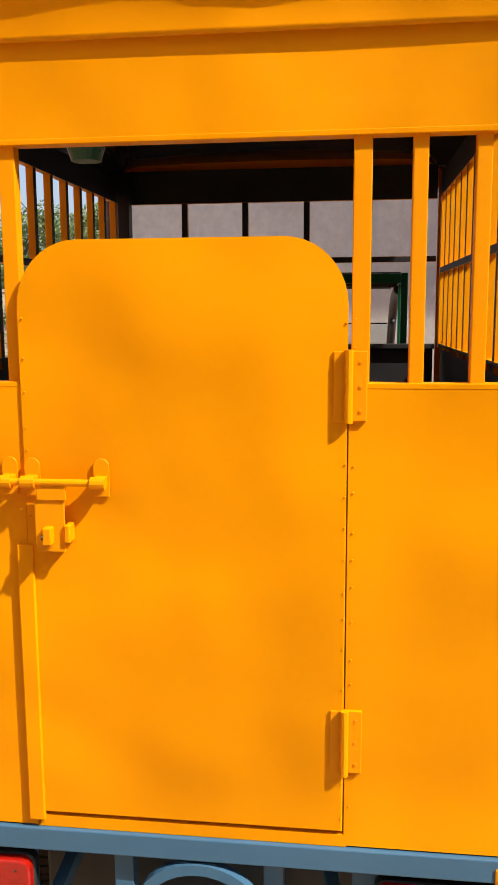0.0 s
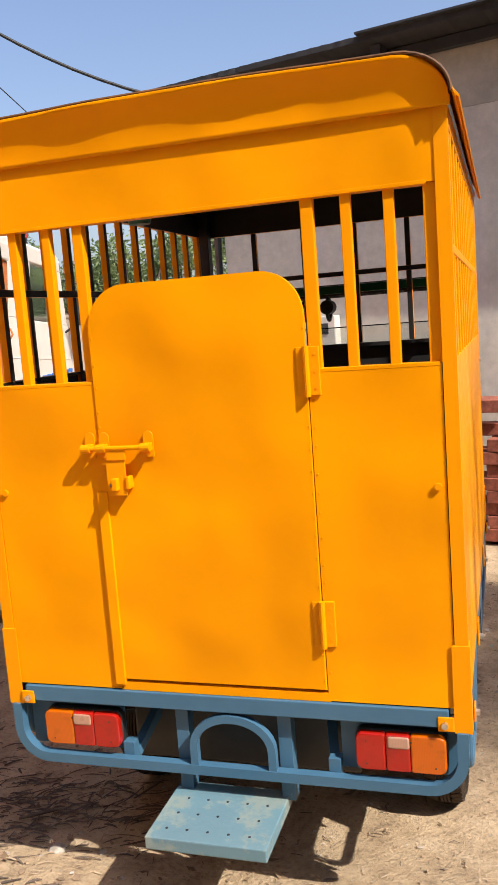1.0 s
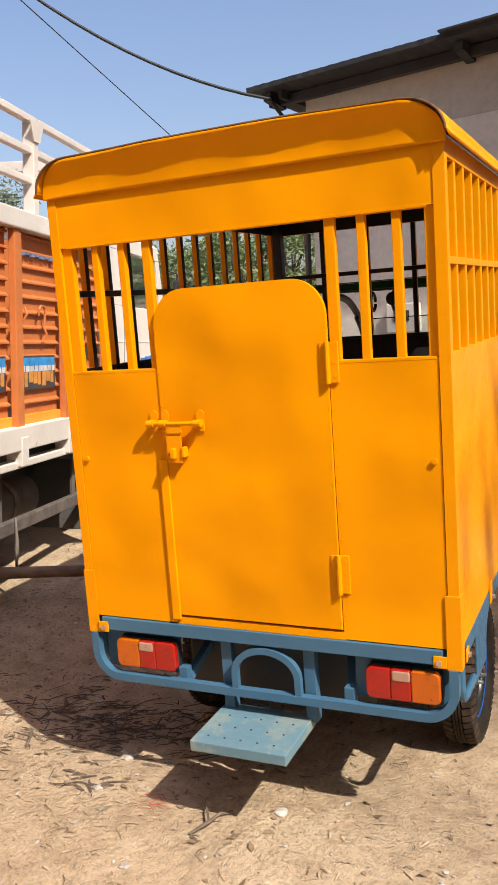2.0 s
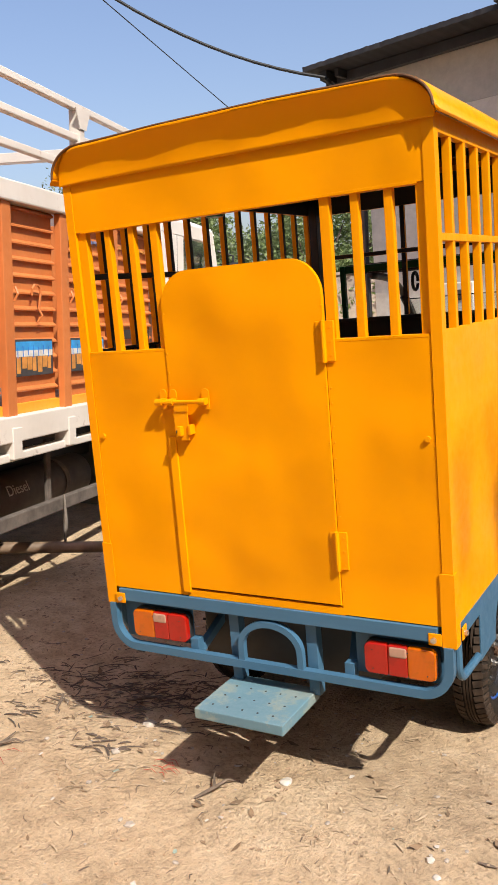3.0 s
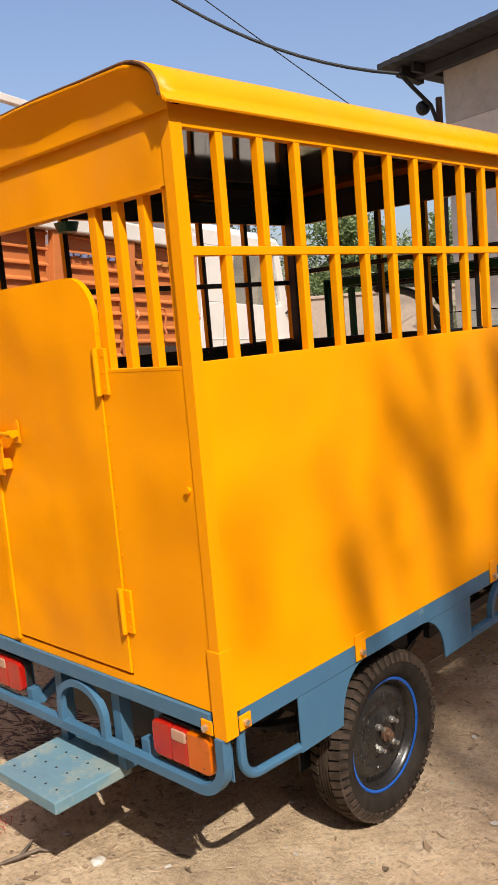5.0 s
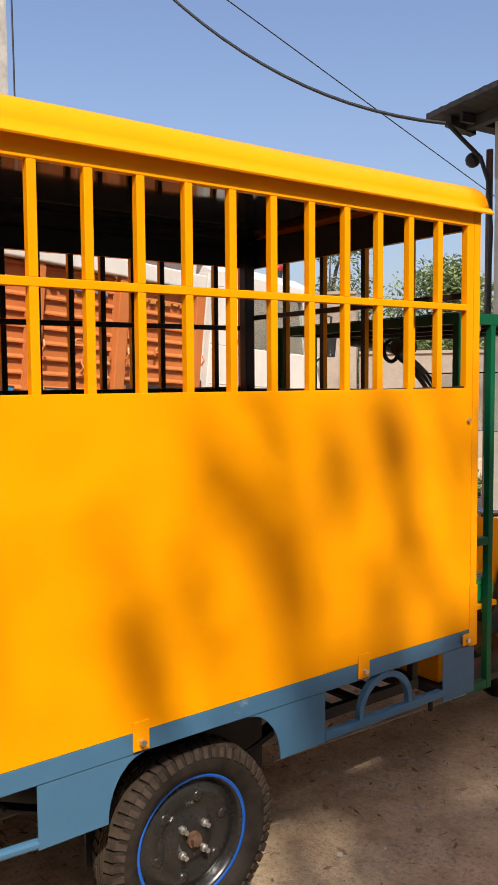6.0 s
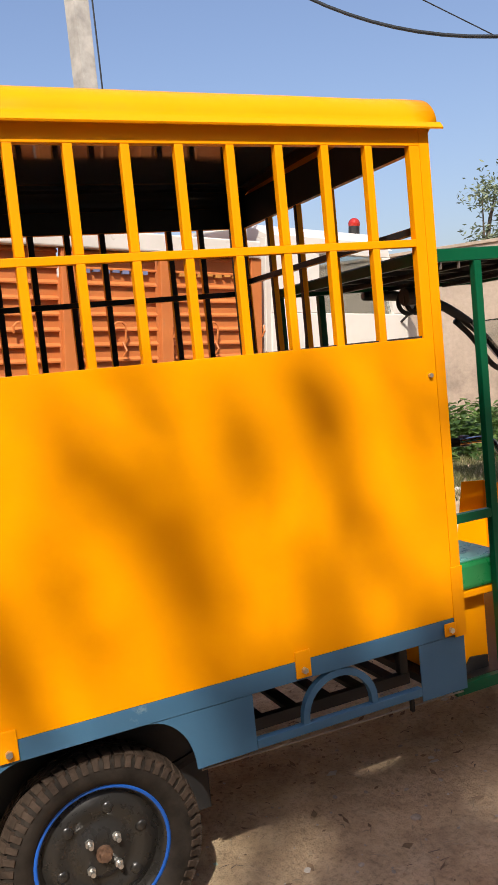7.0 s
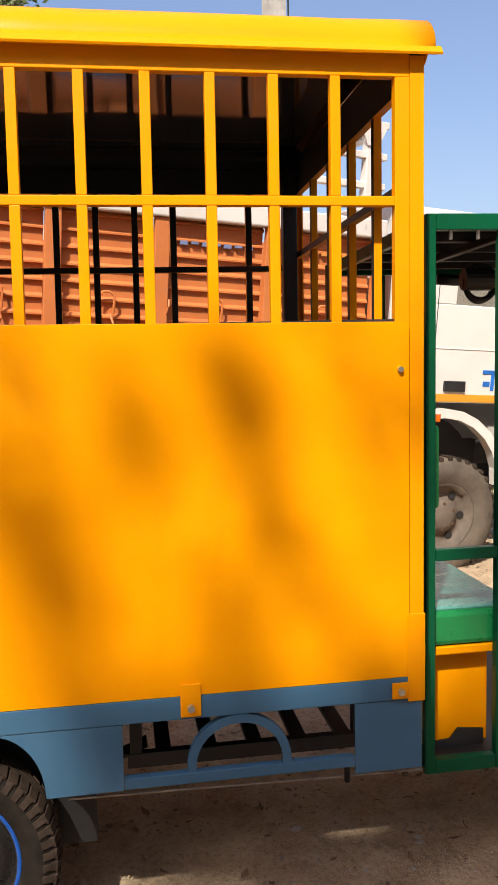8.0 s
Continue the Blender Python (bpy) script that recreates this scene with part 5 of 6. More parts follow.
part("mud_flap", box((-0.6, -0.372, 0.17), (-0.05, -0.36, 0.6), 0.004), FLAP, truck, "weathered painted mud flap")
lettering("tank_lettering", "Diesel", 0.075, PAPER, truck, pose(-0.19, -1.53, 0.5, 66, 0, 90))
part("tie_rope", tube([(-0.035, -1.36, 0.45), (-0.03, -1.36, 0.36), (-0.035, -1.35, 0.3), (-0.03, -1.37, 0.16)], [0.005, 0.008, 0.012, 0.004], 7), GREY_WOOD, truck)

pole = tagged(part("bamboo_pole", tube([(-3.0, 0.4, 0.29), (-2.1, 0.9, 0.265), (-1.3, 1.36, 0.2)], [0.034, 0.031, 0.027], 12), BAMBOO, smooth=True), "long bamboo pole propped under the lorry", "pole")


# ---- utility pole, cables ----
up = thing("utility_pole", "weathered tall concrete utility pole", "pole", pose(-5.2, 2.41, 0, 0, 0, 20))
part("shaft", slab([(-0.075, -0.075), (0.075, -0.075), (0.075, 0.075), (-0.075, 0.075)], "z", -0.2, 8.2, 0.012), CONCRETE, up)
part("cross_arm", box((-0.5, -0.05, 7.2), (0.5, 0.05, 7.3), 0.006), DARK_METAL, up)
part("stay_wire", tube([(0.25, 0.0, 0.0), (0.235, 0, 4.0), (0.2, 0, 7.2)], 0.008, 6), CABLE, up)


def hang(a, b, sag, n=24):
    a, b = Vector(a), Vector(b)
    return [a.lerp(b, k / n) - Vector((0, 0, sag * 4 * (k / n) * (1 - k / n))) for k in range(n + 1)]


tagged(part("thick_cable", tube(hang((-1.415, 3.835, 2.89), (-5.2, 2.45, 6.52), 0.65), 0.011, 8), CABLE), "thick black sagging overhead cable", "cable")
tagged(part("thin_cable", tube(hang((-5.72, -5.6, 8.98), (-4.25, 11.6, 2.45), 0.02), 0.006, 6), CABLE), "thin black overhead cable", "cable")
copy_thing(up, pose(-5.75, -5.7, 0.9, 0, 0, 20))
sp = thing("service_pipe", "rusty service pipe with a cable joint beside the wall", "pipe")
part("pipe", cyl((-1.3, 4.12, -0.1), (-1.3, 4.12, 2.75), 0.022, 12), plain("rusty_pipe", (0.14, 0.085, 0.06), 0.85), sp)
bm = bmesh.new()
bmesh.ops.create_icosphere(bm, subdivisions=2, radius=0.05, matrix=Matrix.Translation((-1.40, 4.08, 2.7)))
part("cable_joint", bm, CABLE, sp)
part("drop_cable", tube([(-1.415, 3.845, 2.89), (-1.38, 3.955, 2.8), (-1.33, 4.065, 2.7), (-1.285, 4.085, 2.55), (-1.265, 4.095, 2.25), (-1.285, 4.095, 1.5), (-1.285, 4.095, 0.8)], 0.014, 8), CABLE, sp)


# ---- trees ----
def leaf_cloud(bm, centre, rad, count, size, rnd, flat=0.75):
    for _ in range(count):
        d = Vector((rnd.gauss(0, 1), rnd.gauss(0, 1), rnd.gauss(0, 1) * flat))
        d = d.normalized() * rad * (rnd.random() ** 0.45)
        p = Vector(centre) + Vector((d.x, d.y, d.z * flat))
        q = Euler((rnd.uniform(-1.2, 1.2), rnd.uniform(-1.2, 1.2), rnd.uniform(0, 6.28))).to_matrix()
        s = size * rnd.uniform(0.6, 1.4)
        vs = [bm.verts.new(p + q @ Vector(v)) for v in ((-s * 0.35, 0, 0), (0, -s, s * 0.12), (s * 0.35, 0, 0), (0, s, s * 0.12))]
        bm.faces.new(vs)


def make_tree(name, label, base, height, spread, seed, leaf, clumps=26, per=110, size=0.1, clump_r=0.55, trunk_r=0.11, low=0.35, lean=(0, 0)):
    rnd = random.Random(seed)
    t = thing(name, label, "tree", Matrix.Translation(base))
    top = Vector((rnd.uniform(-0.3, 0.3), rnd.uniform(-0.3, 0.3), height * 0.62))
    pts = [Vector((0, 0, -0.1)).lerp(top, k / 6) + Vector((rnd.uniform(-0.08, 0.08), rnd.uniform(-0.08, 0.08), 0)) for k in range(7)]
    tr = part("trunk", tube(pts, [trunk_r * (1 - 0.1 * k) for k in range(7)], 9), BARK, t, smooth=True)
    bm = bmesh.new()
    lb = bmesh.new()
    for k in range(clumps):
        a = rnd.uniform(0, 6.283)
        z = height * rnd.uniform(low, 0.97)
        r = spread * rnd.uniform(0.15, 1.0) * (1 - 0.55 * max(0, (z / height - 0.6) / 0.4))
        c = Vector((r * math.cos(a), r * math.sin(a) + lean[0] * r * math.cos(a), z + lean[1] * r * math.cos(a)))
        s = pts[rnd.randrange(3, 7)]
        mid = s.lerp(c, 0.55) + Vector((0, 0, rnd.uniform(0.0, 0.25)))
        add_tube(lb, [s, mid, c], [trunk_r * 0.4, trunk_r * 0.22, trunk_r * 0.08], 5)
        leaf_cloud(bm, c, clump_r * rnd.uniform(0.6, 1.2), int(per * rnd.uniform(0.5, 1.3)), size, rnd)
    tagged(part("limbs", lb, BARK, t), kind="stuff")
    tagged(part("crown", bm, leaf, t), kind="stuff")
    return t


rt = random.Random(11)
k = 0
for yaw, d, h, s, lf in ((17, 16, 3.3, 2.1, LEAF), (22, 16.5, 3.25, 2.0, LEAF), (27, 16, 3.05, 1.9, LEAF), (30.5, 17.5, 3.1, 1.6, LEAF_DULL), (12, 17, 3.7, 1.9, LEAF), (36.5, 19, 2.9, 1.6, LEAF_DULL), (44.5, 18, 3.0, 1.5, LEAF_DULL), (40, 16.5, 3.7, 1.0, LEAF), (47.0, 17.5, 4.4, 0.65, LEAF_DULL), (46, 22, 3.4, 1.8, LEAF_DULL)):
    o = Vector((1.2, -1.6, 0)) if yaw < 35 else Vector((2.05, 0.0, 0))
    p = o + d * Vector((-math.sin(radians(yaw)), math.cos(radians(yaw)), 0))
    make_tree("tree", "leafy green tree behind the boundary wall" if lf is LEAF else "dusty sparse tree behind the boundary wall", p, h, s, 20 + k, lf, clumps=30 if lf is LEAF else 22, per=330 if lf is LEAF else 160, size=0.056, clump_r=0.6)
    k += 1


def make_palm(base, height, seed):
    rnd = random.Random(seed)
    t = thing("palm_tree", "green coconut palm behind the boundary wall", "tree", Matrix.Translation(base))
    part("trunk", tube([(0, 0, 0), (0.1, 0.05, height * 0.5), (0.05, 0.1, height)], [0.14, 0.11, 0.09], 9), BARK, t, smooth=True)
    for k in range(15):
        a, up0 = 2 * math.pi * k / 15 + rnd.uniform(-0.2, 0.2), rnd.uniform(0.1, 1.0)
        bm = bmesh.new()
        d = Vector((math.cos(a), math.sin(a), 0))
        side = Vector((-math.sin(a), math.cos(a), 0))
        pts = [Vector((0.05, 0.1, height)) + d * (1.5 * s / 10) + Vector((0, 0, up0 * 0.9 * s / 10 - 1.5 * (s / 10) ** 2)) for s in range(11)]
        add_tube(bm, pts, [0.02 - 0.0016 * s for s in range(11)], 4)
        for s in range(2, 11):
            for f in (0.0, 0.33, 0.66):
                p = pts[s - 1].lerp(pts[s], f)
                for sg in (-1, 1):
                    tip = p + side * sg * 0.38 * math.sin(0.3 + 2.5 * (s + f) / 11) + d * 0.12 - Vector((0, 0, 0.14 + rnd.uniform(0, 0.08)))
                    bm.faces.new([bm.verts.new(v) for v in (p - d * 0.015, tip, p + d * 0.015)])
        part("frond", bm, LEAF, t)


make_tree("tree", "tall leafy tree far behind the lorry", (-8.8, -0.53, 0), 7.6, 1.3, 30, LEAF, clumps=30, per=260, size=0.06, clump_r=0.5, low=0.74)
make_palm((-8.6, 13.0, 0), 2.5, 3)
make_palm((-7.6, 14.4, 0), 2.8, 5)

# unseen shade trees added by the walk, behind the camera's right
def sprig_tree(base, sprigs, seed):
    """An unseen thin bare tree with a few hanging leafy sprigs, set to cast shade. sprigs: where each one's shade falls
    on the rickshaw's side (y, z) and how leafy it is.
    """
    rnd = random.Random(seed)
    t = thing("shade_tree", "thin unseen tree with leafy twigs set for their shade", "tree", Matrix.Translation(base))
    c0 = Vector((9.0, -3.1, 10.6)) - Vector(base)
    pts = [Vector((0, 0, -0.1)).lerp(c0 - Vector((0, 0, 0.3)), k / 6) + Vector((0.06 * math.sin(k), 0.05 * math.cos(2 * k), 0)) for k in range(7)]
    part("trunk", tube(pts, [0.07 - 0.008 * k for k in range(7)], 8), BARK, t, smooth=True)
    bm, lb = bmesh.new(), bmesh.new()
    for y, z, leafy in sprigs:
        far = 13.66 + rnd.uniform(-0.4, 0.4)
        p = Vector((0.545, y, z)) + SUN_TO * far - Vector(base)
        d = Vector((rnd.uniform(-0.1, 0.1), rnd.uniform(0.1, 0.5), -1)).normalized() * 0.14
        add_tube(lb, [pts[5], pts[6].lerp(p, 0.6) + Vector((0, 0, 0.1)), p - d, p + d], [0.01, 0.005, 0.003, 0.0015], 5)
        for _ in range(leafy):
            leaf_cloud(bm, p + d * rnd.uniform(-1, 1), 0.06, 1, 0.058, rnd)
    tagged(part("limbs", lb, BARK, t), kind="stuff")
    tagged(part("crown", bm, LEAF, t), kind="stuff")
    return t


def shade_tree():
    word, slant = "sparse leaning unseen tree added to throw dappled shade", (-0.5, 1.137)
    sprigs = ((0.82, 1.19, 10), (0.62, 1.09, 10), (0.72, 1.0, 12), (0.8, 0.93, 14), (0.88, 0.82, 14), (1.23, 1.14, 16), (1.24, 1.04, 15), (1.05, 0.98, 7),
              (1.32, 0.84, 12), (0.4, 0.84, 11), (0.46, 0.72, 16), (0.49, 0.61, 13), (0.58, 0.88, 8), (0.88, 0.67, 12), (1.23, 0.66, 10), (1.02, 1.1, 8), (1.46, 1.16, 10), (1.5, 0.98, 6), (1.44, 0.62, 10), (0.1, 0.78, 6))
    sprig_tree((9.9, -2.85, 0), sprigs, 7)
    make_tree("shade_tree", word, (9.0, -2.57, 0), 10.61, 0.62, 78, LEAF, clumps=28, per=28, size=0.08, clump_r=0.2, trunk_r=0.05, low=0.885, lean=slant)
    make_tree("shade_tree", word, (9.0, -2.15, 0), 11.31, 0.24, 91, LEAF, clumps=8, per=42, size=0.08, clump_r=0.2, trunk_r=0.05, low=0.935, lean=slant)
    make_tree("shade_tree", word, (9.0, -1.82, 0), 11.01, 0.6, 83, LEAF, clumps=22, per=46, size=0.08, clump_r=0.27, trunk_r=0.06, low=0.86, lean=slant)
    make_tree("shade_tree", word, (9.0, -2.3, 0), 10.0, 0.75, 97, LEAF, clumps=26, per=50, size=0.08, clump_r=0.26, trunk_r=0.06, low=0.89, lean=slant)

    # the lower crowns shade the sill of the chassis and the earth beside it
    make_tree("shade_tree", word, (9.0, -2.7, 0), 10.7, 0.95, 98, LEAF, clumps=30, per=80, size=0.05, clump_r=0.12, trunk_r=0.05, low=0.961, lean=slant)
    make_tree("shade_tree", word, (9.0, -2.05, 0), 9.65, 1.15, 99, LEAF, clumps=26, per=75, size=0.08, clump_r=0.24, trunk_r=0.06, low=0.905, lean=slant)


shade_tree()


# ---- small things on the ground ----
def weeds(centre, n, seed, spread, tall):
    """Broad-leaved weeds: stalks with whorls of oval leaves."""
    rnd = random.Random(seed)
    bm = bmesh.new()
    for _ in range(n):
        p = Vector(centre) + Vector((rnd.gauss(0, spread), rnd.gauss(0, spread), 0))
        hh = tall * rnd.uniform(0.35, 1.15)
        lean = Vector((rnd.uniform(-0.15, 0.15), rnd.uniform(-0.15, 0.15), 0))
        add_tube(bm, [p, p + lean * 0.5 + Vector((0, 0, hh * 0.5)), p + lean + Vector((0, 0, hh))], [0.006, 0.004, 0.002], 4)
        for k in range(16):
            f = rnd.uniform(0.15, 1.0)
            q = Euler((rnd.uniform(-0.35, 0.5), rnd.uniform(-0.4, 0.4), rnd.uniform(0, 6.28))).to_matrix()
            c, s = p + lean * f + Vector((0, 0, hh * f)), rnd.uniform(0.08, 0.16) * (1.25 - 0.6 * f)
            o = [(0, 0.02, 0), (-s * 0.38, s * 0.35, 0.012), (-s * 0.32, s * 0.75, 0.004), (0, s * 1.15, -0.02), (s * 0.32, s * 0.75, 0.004), (s * 0.38, s * 0.35, 0.012)]
            bm.faces.new([bm.verts.new(c + q @ Vector(v)) for v in o])
    return tagged(part("weeds", bm, LEAF_BRIGHT), "leafy green weeds at the foot of the wall", "weeds", kind="stuff")


weeds((-5.7, 6.6, 0.05), 120, 5, 0.5, 0.43)
weeds((-4.4, 6.3, 0.0), 80, 7, 0.7, 0.25)


def grass(centre, n, seed, spread):
    rnd = random.Random(seed)
    bm = bmesh.new()
    for _ in range(n):
        p = Vector(centre) + Vector((rnd.gauss(0, spread), rnd.gauss(0, spread * 0.7), 0))
        p.z = ground_z(p.x, p.y)
        for k in range(7):
            a, ln = rnd.uniform(0, 6.28), rnd.uniform(0.03, 0.09)
            d = Vector((math.cos(a), math.sin(a), 0))
            w = Vector((-d.y, d.x, 0)) * 0.004
            tip = p + d * ln * 0.6 + Vector((0, 0, ln))
            bm.faces.new([bm.verts.new(v) for v in (p - w, p + w, tip)])
    return tagged(part("grass", bm, GRASS), "short dry yellow-green grass on the yard edge", "grass", kind="stuff")


grass((-3.9, 4.9, 0), 2600, 12, 0.75)


def crumpled(x, y, w, seed):
    bm = bmesh.new()
    bmesh.ops.create_icosphere(bm, subdivisions=3, radius=w / 2)
    for v in bm.verts:
        v.co *= 1 + 0.5 * noise.noise(v.co * (7 / w) + Vector((seed, 3, 0))) + 0.25 * noise.noise(v.co * (18 / w) + Vector((0, seed, 0)))
        v.co.z *= 0.4
    return tagged(part("plastic_bag", bm, PAPER, m=pose(x, y, ground_z(x, y) + w * 0.1, 0, 0, seed * 50)), "crumpled white plastic bag lying in the grass", "bag", group="litter in the grass")


for k, (x, y, w) in enumerate(((-3.3, 4.25, 0.2), (-3.6, 4.15, 0.14), (-3.1, 4.5, 0.11), (-4.4, 5.2, 0.16), (-5.0, 6.1, 0.3), (-4.75, 6.3, 0.2))):
    crumpled(x, y, w, k + 1)


def pebbles():
    rnd = random.Random(3)
    bm = bmesh.new()
    for _ in range(2600):
        x, y = rnd.uniform(-2.5, 2.4), rnd.uniform(-2.0, 3.2)
        s = rnd.choice((0.0015, 0.002, 0.002, 0.003, 0.004, 0.007))
        r = bmesh.ops.create_icosphere(bm, subdivisions=1, radius=s, matrix=Matrix.Translation((x, y, ground_z(x, y) + s * 0.2)) @ Matrix.Diagonal((rnd.uniform(0.7, 1.6), rnd.uniform(0.7, 1.4), 0.6, 1)))
    tagged(part("gravel", bm, STONE), "small pale pebbles strewn over the earth", "gravel", kind="stuff")
    bm = bmesh.new()
    for _ in range(1000):
        x, y = rnd.uniform(-2.2, 2.2), rnd.uniform(-1.6, 3.0)
        a, ln = rnd.uniform(0, 6.28), rnd.uniform(0.008, 0.035) * rnd.choice((1, 1, 1, 1.8))
        z = ground_z(x, y) + 0.003
        add_tube(bm, [(x, y, z), (x + ln * 0.5 * math.cos(a + 0.3), y + ln * 0.5 * math.sin(a + 0.3), z + 0.004), (x + ln * math.cos(a), y + ln * math.sin(a), z)], rnd.uniform(0.0005, 0.0014), 4)
    tagged(part("twig_litter", bm, TWIG), "fine dry twigs and stalks on the earth", "twigs", kind="stuff")
    bm = bmesh.new()
    for _ in range(520):
        x, y = rnd.uniform(-2.2, 2.0), rnd.uniform(-1.5, 3.0)
        q = pose(x, y, ground_z(x, y) + 0.004, rnd.uniform(-25, 25), rnd.uniform(-25, 25), rnd.uniform(0, 360))
        s = rnd.uniform(0.008, 0.025)
        bm.faces.new([bm.verts.new(q @ Vector(v)) for v in ((-s * 0.4, 0, 0), (0, -s, s * 0.2), (s * 0.4, 0, 0.002), (0, s, s * 0.15))])
    tagged(part("leaf_litter", bm, plain("dead_leaf", (0.2, 0.13, 0.075), 0.9)), "curled dead leaves on the earth", "leaves", kind="stuff")


pebbles()


def flakes(name, label, category, mat, n, seed, xr, yr, lo, hi, tilt=8, thick=0.0012):
    """Thin angular chips lying on the earth."""
    rnd = random.Random(seed)
    bm = bmesh.new()
    for _ in range(n):
        x, y, w = rnd.uniform(*xr), rnd.uniform(*yr), lo + (hi - lo) * rnd.random() ** 2.2
        q = pose(x, y, ground_z(x, y) + 0.002 + w * 0.06, rnd.uniform(-tilt, tilt), rnd.uniform(-tilt, tilt), rnd.uniform(0, 360))
        k = rnd.randrange(4, 7)
        o = [(w * 0.5 * rnd.uniform(0.55, 1.1) * math.cos(6.283 * j / k), w * 0.36 * rnd.uniform(0.55, 1.1) * math.sin(6.283 * j / k)) for j in range(k)]
        top, low = [bm.verts.new(q @ Vector((u, v, thick))) for u, v in o], [bm.verts.new(q @ Vector((u, v, 0))) for u, v in o]
        bm.faces.new(top)
        bm.faces.new(low[::-1])
        for j in range(k):
            bm.faces.new((low[j], low[(j + 1) % k], top[(j + 1) % k], top[j]))
    return tagged(part(name, bm, mat), label, category, kind="stuff")


flakes("mud_flakes", "dark dried mud flakes lying on the shaded earth", "mud", MUD, 1300, 31, (-1.9, 0.1), (-0.15, 1.7), 0.005, 0.032, 14, 0.001)
flakes("mud_flakes", "dried mud flakes strewn over the earth", "mud", MUD, 900, 32, (-2.0, 2.2), (-1.5, 3.0), 0.004, 0.02, 16, 0.0012)
flakes("paper_scraps", "torn white scraps strewn over the earth", "litter", PAPER, 110, 33, (-1.6, 2.0), (-1.4, 2.6), 0.006, 0.045)
flakes("plastic_scraps", "pale greenish plastic chips on the earth", "litter", SCRAP_GREEN, 60, 34, (-1.6, 2.0), (-1.4, 2.6), 0.006, 0.03)
flakes("earth_clods", "small pale clods of earth on the yard", "earth", CLOD, 2600, 35, (-2.0, 2.2), (-1.6, 3.0), 0.003, 0.014, 20, 0.004)
rw = random.Random(8)
bm = bmesh.new()
for cx, cy, n in ((-0.35, -0.12, 9), (-0.9, -0.25, 4), (0.75, -0.3, 4), (1.05, 1.0, 5), (0.2, -0.5, 3)):
    for _ in range(n):
        x, y, a, ln = cx + rw.gauss(0, 0.03), cy + rw.gauss(0, 0.025), rw.uniform(-0.6, 0.6), rw.uniform(0.03, 0.07)
        z = ground_z(x, y) + 0.004
        add_tube(bm, [(x, y, z), (x + ln * 0.5 * math.cos(a), y + ln * 0.5 * math.sin(a) + 0.006, z + 0.006), (x + ln * math.cos(a), y + ln * math.sin(a), z)], [0.0008, 0.0013, 0.0005], 4)
tagged(part("red_wisps", bm, RED_WISP), "red thread-like stalks on the earth", "litter", kind="stuff")



def shreds(label, mat, n, seed, centre, spread, lo, hi, along=None, wide=0.0016):
    """Bent dry leaf and bark strips in a drift; along: the usual heading in degrees."""
    rnd = random.Random(seed)
    bm = bmesh.new()
    for _ in range(n):
        x, y = rnd.gauss(centre[0], spread[0]), rnd.gauss(centre[1], spread[1])
        ln, w = lo + (hi - lo) * rnd.random() ** 2, wide * rnd.uniform(0.5, 1.5)
        a = radians(along + rnd.gauss(0, 25)) if along is not None and rnd.random() < 0.7 else rnd.uniform(0, 6.28)
        bend, lift, tip = rnd.uniform(-0.4, 0.4), rnd.uniform(0.0, 0.005), rnd.uniform(0.15, 0.6)
        left, right = [], []
        px, py = x, y
        for k in range(5):
            f = k / 4
            h = a + bend * (f - 0.5) * 2
            px, py = px + ln / 4 * math.cos(h), py + ln / 4 * math.sin(h)
            ww = w * (math.sin(math.pi * (0.12 + 0.76 * f)) if k < 4 else tip) * rnd.uniform(0.8, 1.2)
            z = ground_z(px, py) + 0.0025 + lift * math.sin(math.pi * f)
            left.append(bm.verts.new((px - ww * math.sin(h), py + ww * math.cos(h), z + 0.002 * rnd.random())))
            right.append(bm.verts.new((px + ww * math.sin(h), py - ww * math.cos(h), z)))
        for k in range(4):
            bm.faces.new((left[k], left[k + 1], right[k + 1], right[k]))
    bm.normal_update()
    bmesh.ops.solidify(bm, geom=list(bm.faces), thickness=0.001)
    return tagged(part("leaf_shreds", bm, mat), label, "leaves", kind="stuff")


shreds("drift of dark dry leaf and bark shreds in the shade", DARK_BARK, 150, 41, (-0.75, 0.33), (0.24, 0.11), 0.03, 0.13, 25, 0.0026)
shreds("drift of dry stalks in the shade", TWIG, 240, 47, (-0.75, 0.3), (0.26, 0.13), 0.03, 0.12, 25)
shreds("small pile of dry leaf shreds on the earth", DARK_BARK, 18, 42, (-0.6, -0.08), (0.04, 0.018), 0.04, 0.1, 10, 0.003)
shreds("small pile of dry stalks on the earth", DEAD_STALK, 60, 43, (-0.5, -0.18), (0.08, 0.06), 0.015, 0.06)
shreds("small pile of dry leaf shreds on the earth", DARK_BARK, 14, 44, (-1.05, -0.02), (0.07, 0.03), 0.03, 0.09, 20, 0.003)
shreds("thin dry stalks strewn over the earth", DEAD_STALK, 560, 45, (0.1, -0.1), (0.8, 0.5), 0.012, 0.05)
shreds("thin dry stalks strewn over the earth", DEAD_STALK, 300, 46, (0.9, 1.4), (0.5, 0.6), 0.012, 0.05)
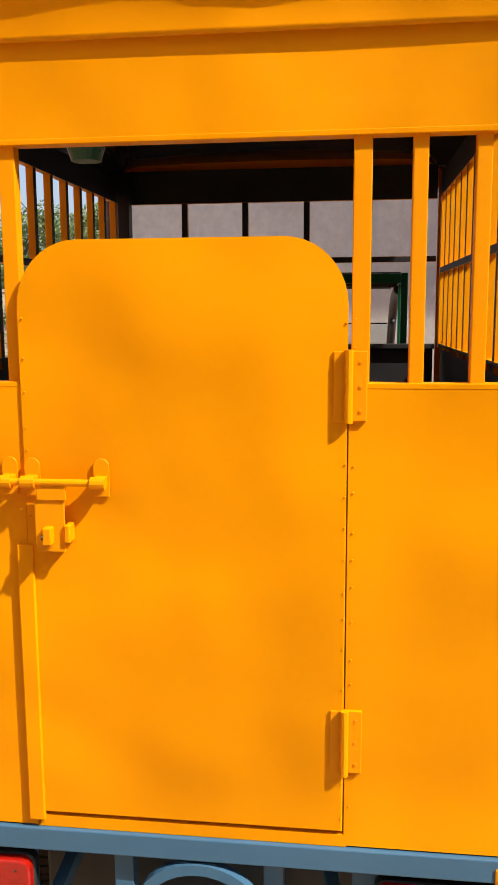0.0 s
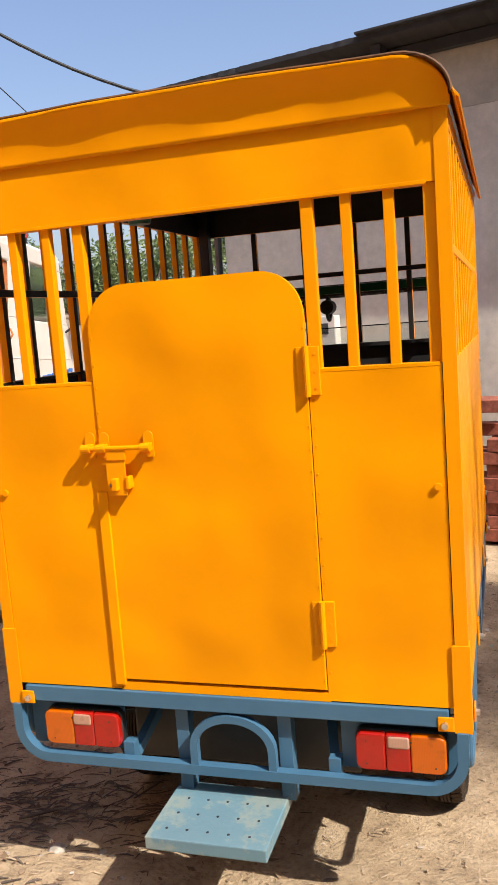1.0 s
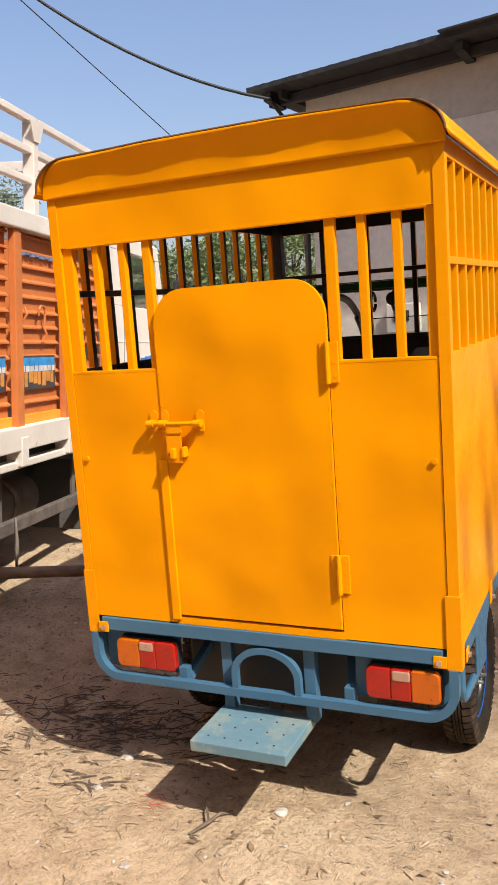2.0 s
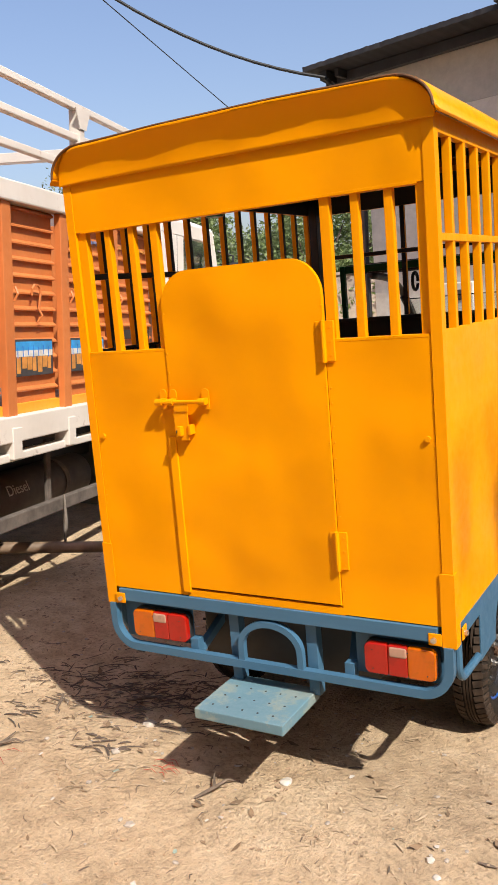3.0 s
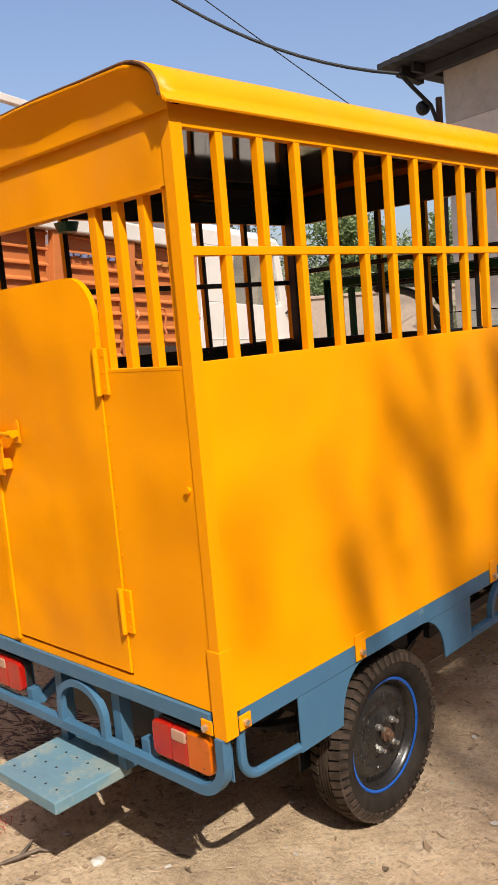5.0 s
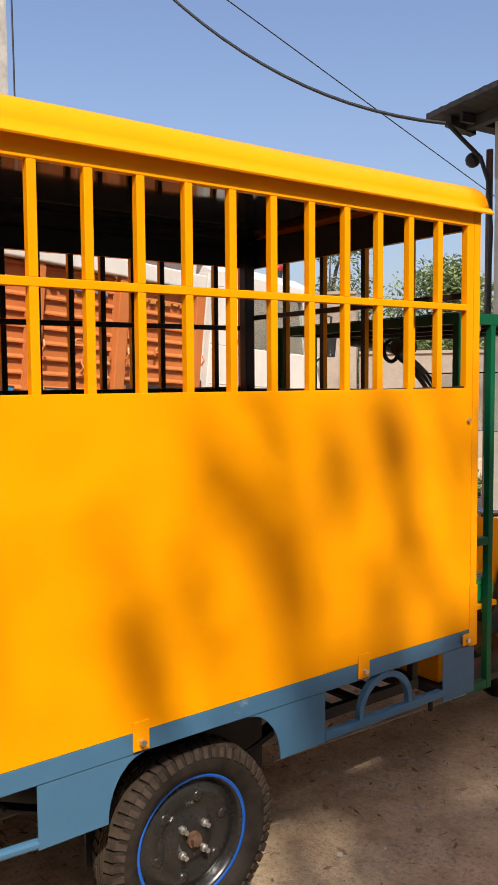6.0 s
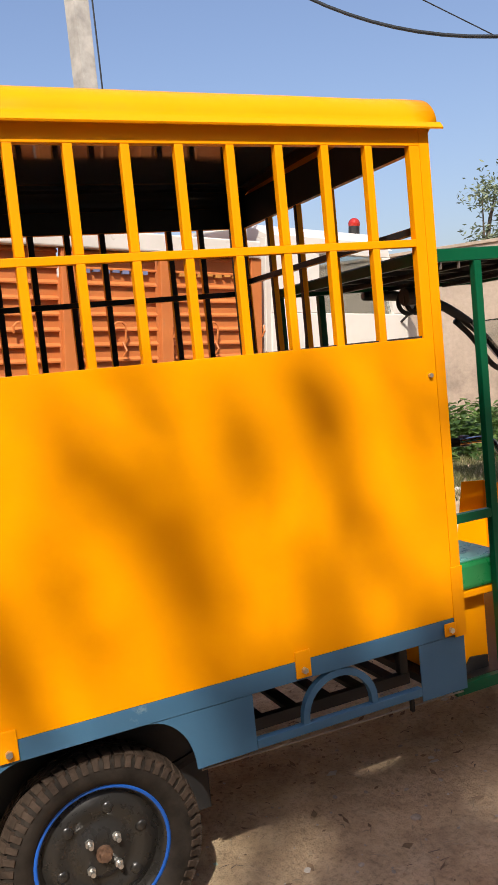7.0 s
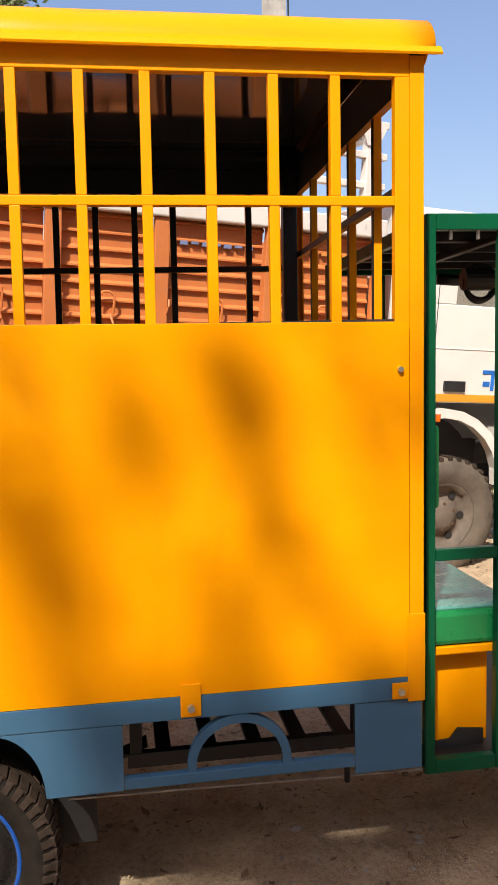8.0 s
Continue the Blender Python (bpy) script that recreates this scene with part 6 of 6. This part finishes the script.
shreds("few dark dry leaf curls on the earth", TWIG, 20, 48, (0.2, -0.15), (0.7, 0.35), 0.02, 0.05, None, 0.0035)


def pale_stone(x, y, w, seed):
    rnd = random.Random(seed)
    bm = bmesh.new()
    bmesh.ops.create_icosphere(bm, subdivisions=2, radius=w / 2)
    for v in bm.verts:
        v.co *= 1 + 0.35 * noise.noise(v.co * (3 / w) + Vector((seed, 0, 0)))
        v.co.z *= 0.45
    return tagged(part("stone", bm, STONE if seed % 2 else PAPER, m=pose(x, y, ground_z(x, y) + w * 0.08, 0, 0, seed * 40)), "small pale angular stone on the earth", "stone", group="stones in the yard")


for k, (x, y, w) in enumerate(((0.047, -0.03, 0.036), (-0.42, 0.13, 0.026), (-0.254, -0.363, 0.028), (0.52, -0.2, 0.022), (0.41, 1.49, 0.028), (-0.52, -0.09, 0.03), (0.55, -0.25, 0.02), (-0.55, 0.12, 0.05), (0.9, 0.3, 0.03), (1.0, 1.2, 0.04))):
    pale_stone(x, y, w, k * 2 + 1 if k % 3 else k * 2)

rn = random.Random(9)
for k, (x, y, ln, a) in enumerate(((-0.15, -0.2, 0.13, 62), (-0.93, -0.24, 0.12, 35), (-0.75, 0.25, 0.14, 20), (-0.9, 0.05, 0.12, 120), (0.6, 0.2, 0.1, 30), (0.8, 1.1, 0.12, 150))):
    c, s = math.cos(radians(a)), math.sin(radians(a))
    z = ground_z(x, y) + 0.008
    bm = tube([(x, y, z), (x + ln * 0.4 * c + 0.01, y + ln * 0.4 * s, z + 0.012), (x + ln * 0.75 * c, y + ln * 0.75 * s + 0.01, z + 0.01), (x + ln * c, y + ln * s, z)], [0.004, 0.0055, 0.004, 0.002], 6)
    add_tube(bm, [(x + ln * 0.4 * c + 0.01, y + ln * 0.4 * s, z + 0.012), (x + ln * 0.72 * c - 0.055 * s, y + ln * 0.72 * s + 0.055 * c, z + 0.012)], [0.005, 0.002], 5)
    tagged(part("fallen_twig", bm, TWIG), "forked dry twig lying on the earth", "twig", group="twigs in the yard")
